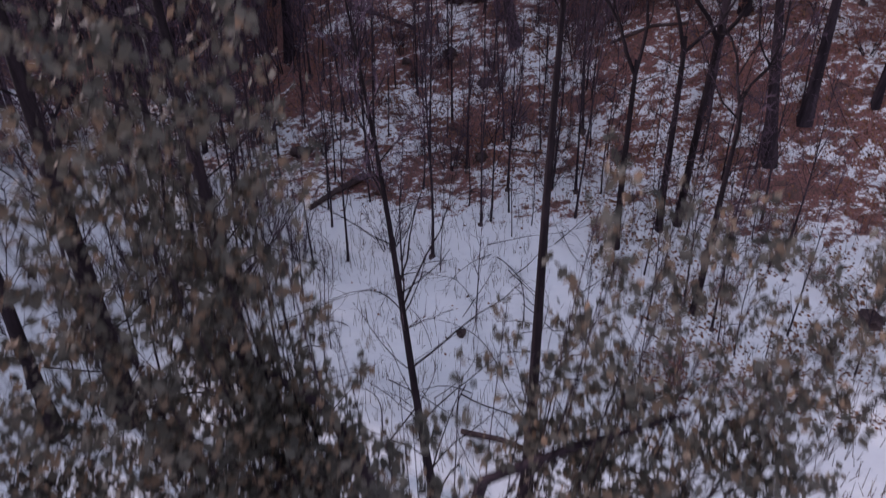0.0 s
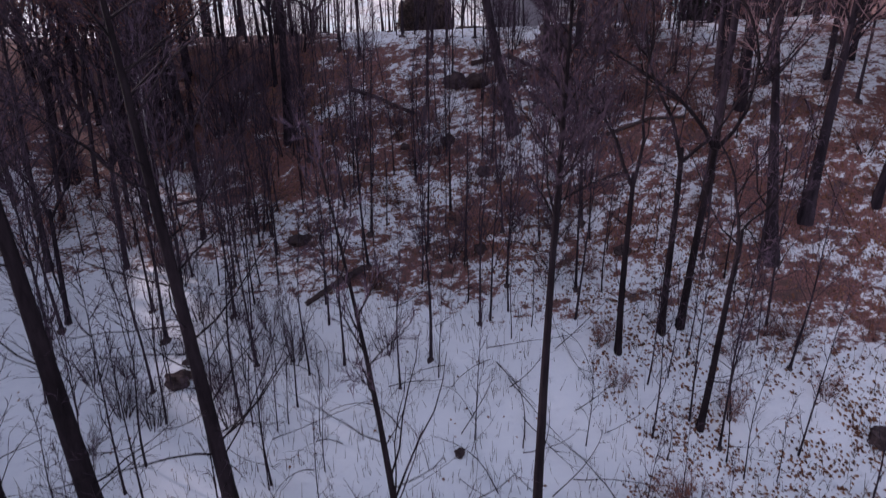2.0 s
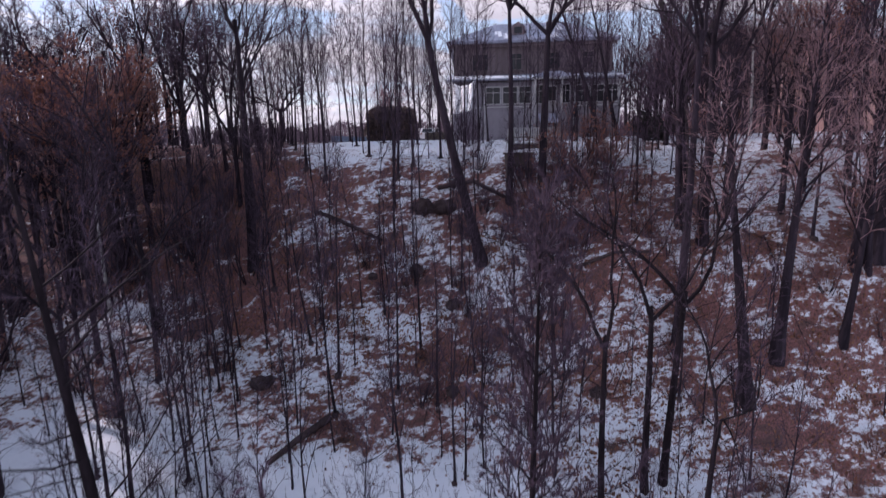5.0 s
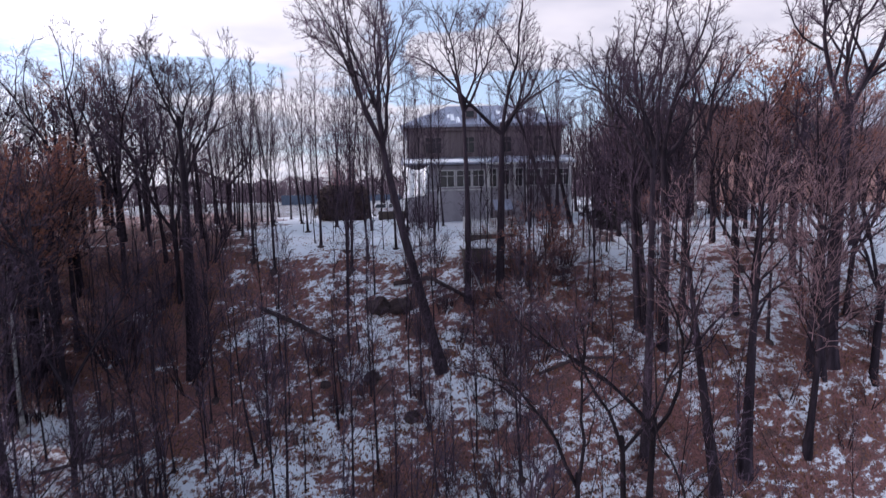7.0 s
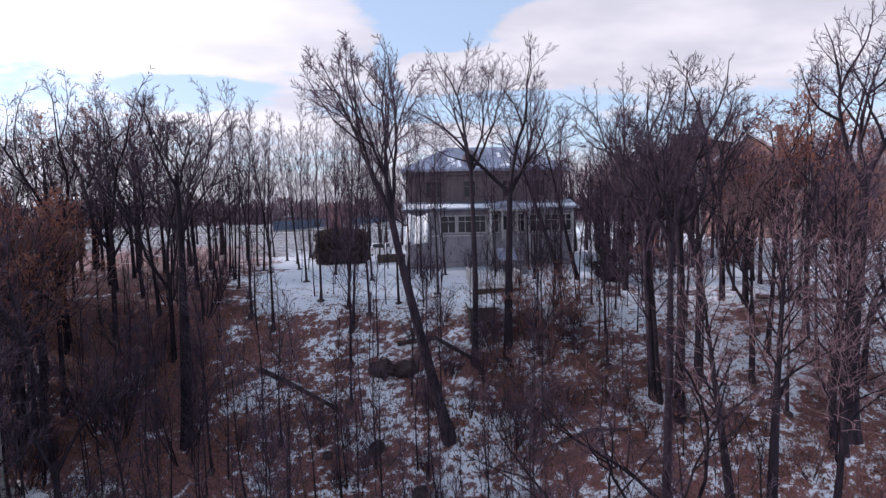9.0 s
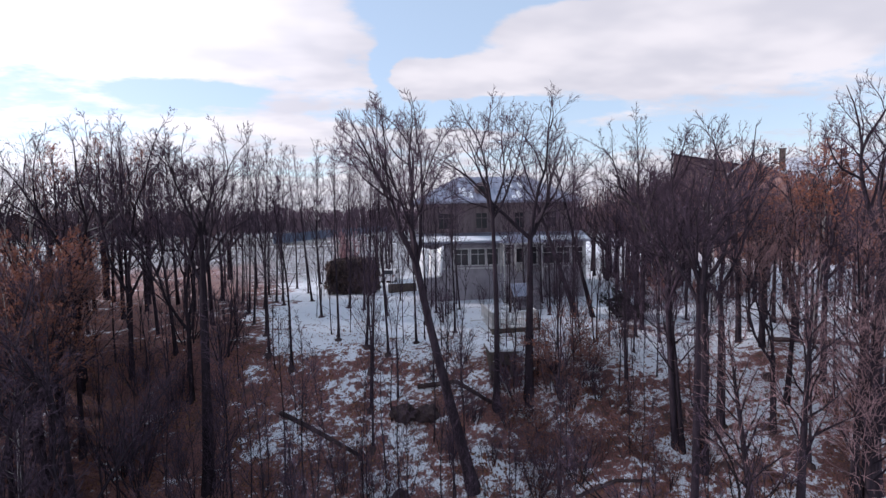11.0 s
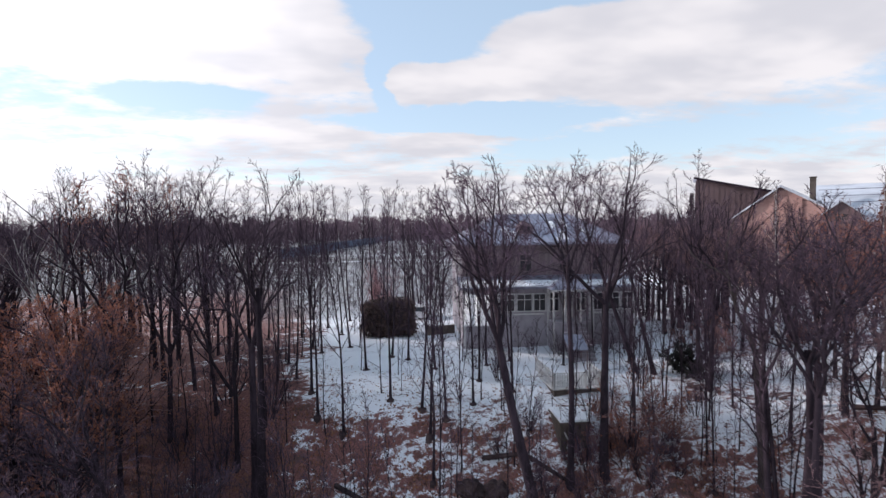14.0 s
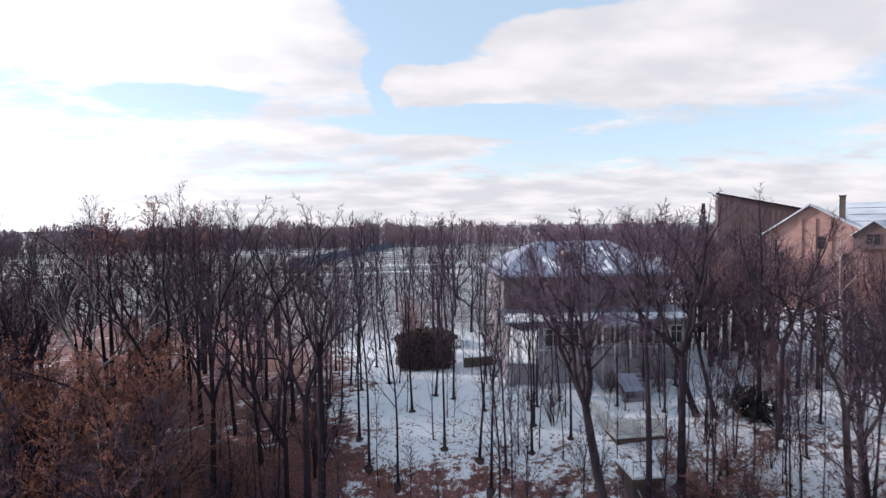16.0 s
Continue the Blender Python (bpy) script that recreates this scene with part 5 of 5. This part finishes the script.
log([on_ground(9.0, 30.0, 0.1), on_ground(11.0, 29.6, 0.1), on_ground(12.6, 29.0, 0.1)], [0.09, 0.09, 0.07], "fallen branch half buried in leaves")
log([on_ground(0.6, 12.9, 0.08), on_ground(1.8, 12.4, 0.14), on_ground(3.2, 11.6, 0.08)], [0.08, 0.08, 0.06], "fallen branch lying on the snow")
log([on_ground(24.0, 34.0, 0.15), on_ground(27.0, 33.6, 0.2), on_ground(30.0, 33.0, 0.15)], [0.16, 0.15, 0.12], "fallen trunk in the snow")
log([on_ground(2.0, 37.2, 0.3), on_ground(4.2, 36.3, 0.6), on_ground(6.4, 34.4, 0.2)], [0.16, 0.14, 0.1], "fallen tree leaning down the bank")


rnd = random.Random(31)
for k in range(125):
    x, y, t = rnd.uniform(-10, 8), rnd.uniform(11.0, 22), rnd.uniform(0, 6.283)
    if k >= 60:
        x, y = rnd.uniform(-12, 18), rnd.uniform(21, 37)
    far, arch = rnd.uniform(2.0, 5.0), rnd.uniform(0.05, 0.8)
    g, pts = Geo(), []
    for i in range(9):
        f = i / 8
        a, b = x + far * f * math.cos(t + 0.5 * f), y + far * f * math.sin(t + 0.5 * f)
        pts.append(Vector((a, b, ground_z(a, b) + 0.03 + arch * math.sin(math.pi * f) * (1 - 0.4 * f))))
    r = rnd.uniform(0.009, 0.026)
    g.tube(pts, [r * (1.1 - 0.8 * i / 8) for i in range(9)], 5)
    for _ in range(5):
        q, e = along(pts, rnd.uniform(0.3, 0.95))
        g.spike(q, side_way(rnd, e, 0.7), rnd.uniform(0.4, 1.1), 0.01)
    tagged(part("fallen_branch", g, BARK, None), "thin dark branch lying over snow and leaves", "branch")


def lump(name, x, y, size, squash, seed, mat, label, category):
    rnd = random.Random(seed)
    bm = bmesh.new()
    bmesh.ops.create_icosphere(bm, subdivisions=3, radius=1.0)
    for v in bm.verts:
        k = 1 + 0.5 * noise.noise(v.co * 1.6 + Vector((seed, 0, 0))) + 0.34 * noise.noise(v.co * 4 + Vector((0, seed, 0)))
        v.co = Vector((v.co.x * k, v.co.y * k, v.co.z * k * squash)) * size
    me = bpy.data.meshes.new(name)
    bm.to_mesh(me)
    bm.free()
    me.materials.append(mat)
    ob = new(name, me)
    ob.matrix_basis = pose(x, y, ground_z(x, y) + size * squash * 0.3, 0, 0, seed * 40)
    return tagged(ob, label, category)


for x, y, s, q, k in ((0.45, 33.0, 0.42, 0.9, 1), (0.75, 17.9, 0.2, 0.8, 2), (-8.1, 30.0, 0.7, 0.45, 3), (1.0, 36.0, 0.75, 0.7, 4), (2.3, 35.6, 0.7, 0.8, 5), (-11.6, 21.6, 0.6, 0.5, 6),
                      (2.1, 27.6, 0.35, 0.7, 7), (2.4, 30.8, 0.4, 0.7, 8), (-2.2, 33.6, 0.3, 0.7, 9), (21.5, 31.5, 0.45, 0.6, 10), (9.0, 26.0, 0.4, 0.6, 11), (16.6, 17.8, 0.5, 0.6, 12)):
    lump("tree_stump", x, y, s, q, k, DEADWOOD, "dark rotten stump poking through leaves and snow", "stump")

rnd = random.Random(23)
leaves = Geo()
count = 0
while count < 36000:
    x, y = rnd.uniform(-26, 30), rnd.uniform(13, 48)
    z = base_height(x, y)
    steep = (base_height(x, y + 0.7) - base_height(x, y - 0.7)) / 1.4
    patch = noise.noise(Vector((x * 0.5, y * 0.5, 3.3))) + 0.5 * noise.noise(Vector((x * 1.7, y * 1.7, 8.3)))
    low = min(1.0, max(0.02, (z - 0.8) / 2.5))
    if x > 8:
        low = max(low, min(0.8, (x - 8) / 4))
    few = 0.0015 if y > 36 and z > 13.0 else 0.02
    if rnd.random() > few * low + 0.75 * min(1.0, steep) * (0.5 + patch) * low + (0.42 * max(0.0, 0.35 + 1.4 * patch) if x > 6.5 and y < 26 else 0.0):
        continue
    count += 1
    p = Vector((x, y, ground_z(x, y) + rnd.uniform(0.01, 0.05)))
    t = rnd.uniform(0, 6.283)
    a = Vector((math.cos(t), math.sin(t) , steep * math.sin(t) + rnd.uniform(-0.3, 0.3))).normalized()
    b = Vector((-math.sin(t), math.cos(t), steep * math.cos(t) + rnd.uniform(-0.3, 0.3))).normalized()
    leaves.leaf(p, a, b * 1.5, rnd.uniform(0.06, 0.14))
litter = leaves.made("leaf_litter", LITTER)
tagged(litter, "rusty brown fallen leaves scattered over snow", "leaves", kind="stuff")

stalks = Geo()
for k in range(7500):
    x, y = rnd.uniform(-15, 19), rnd.uniform(9, 29)
    if noise.noise(Vector((x * 0.35, y * 0.35, 9.0))) < -0.12 and rnd.random() < 0.8:
        continue
    p = Vector((x, y, ground_z(x, y) - 0.03))
    h = rnd.uniform(0.2, 0.75)
    q = p + Vector((rnd.gauss(0, 0.09), rnd.gauss(0, 0.09), h))
    stalks.tube([p, q], [0.012, 0.004], 3)
weeds = stalks.made("dry_stalks", DRY_GRASS)
tagged(weeds, "thin dry weed stalks standing in snow", "weeds", kind="stuff")
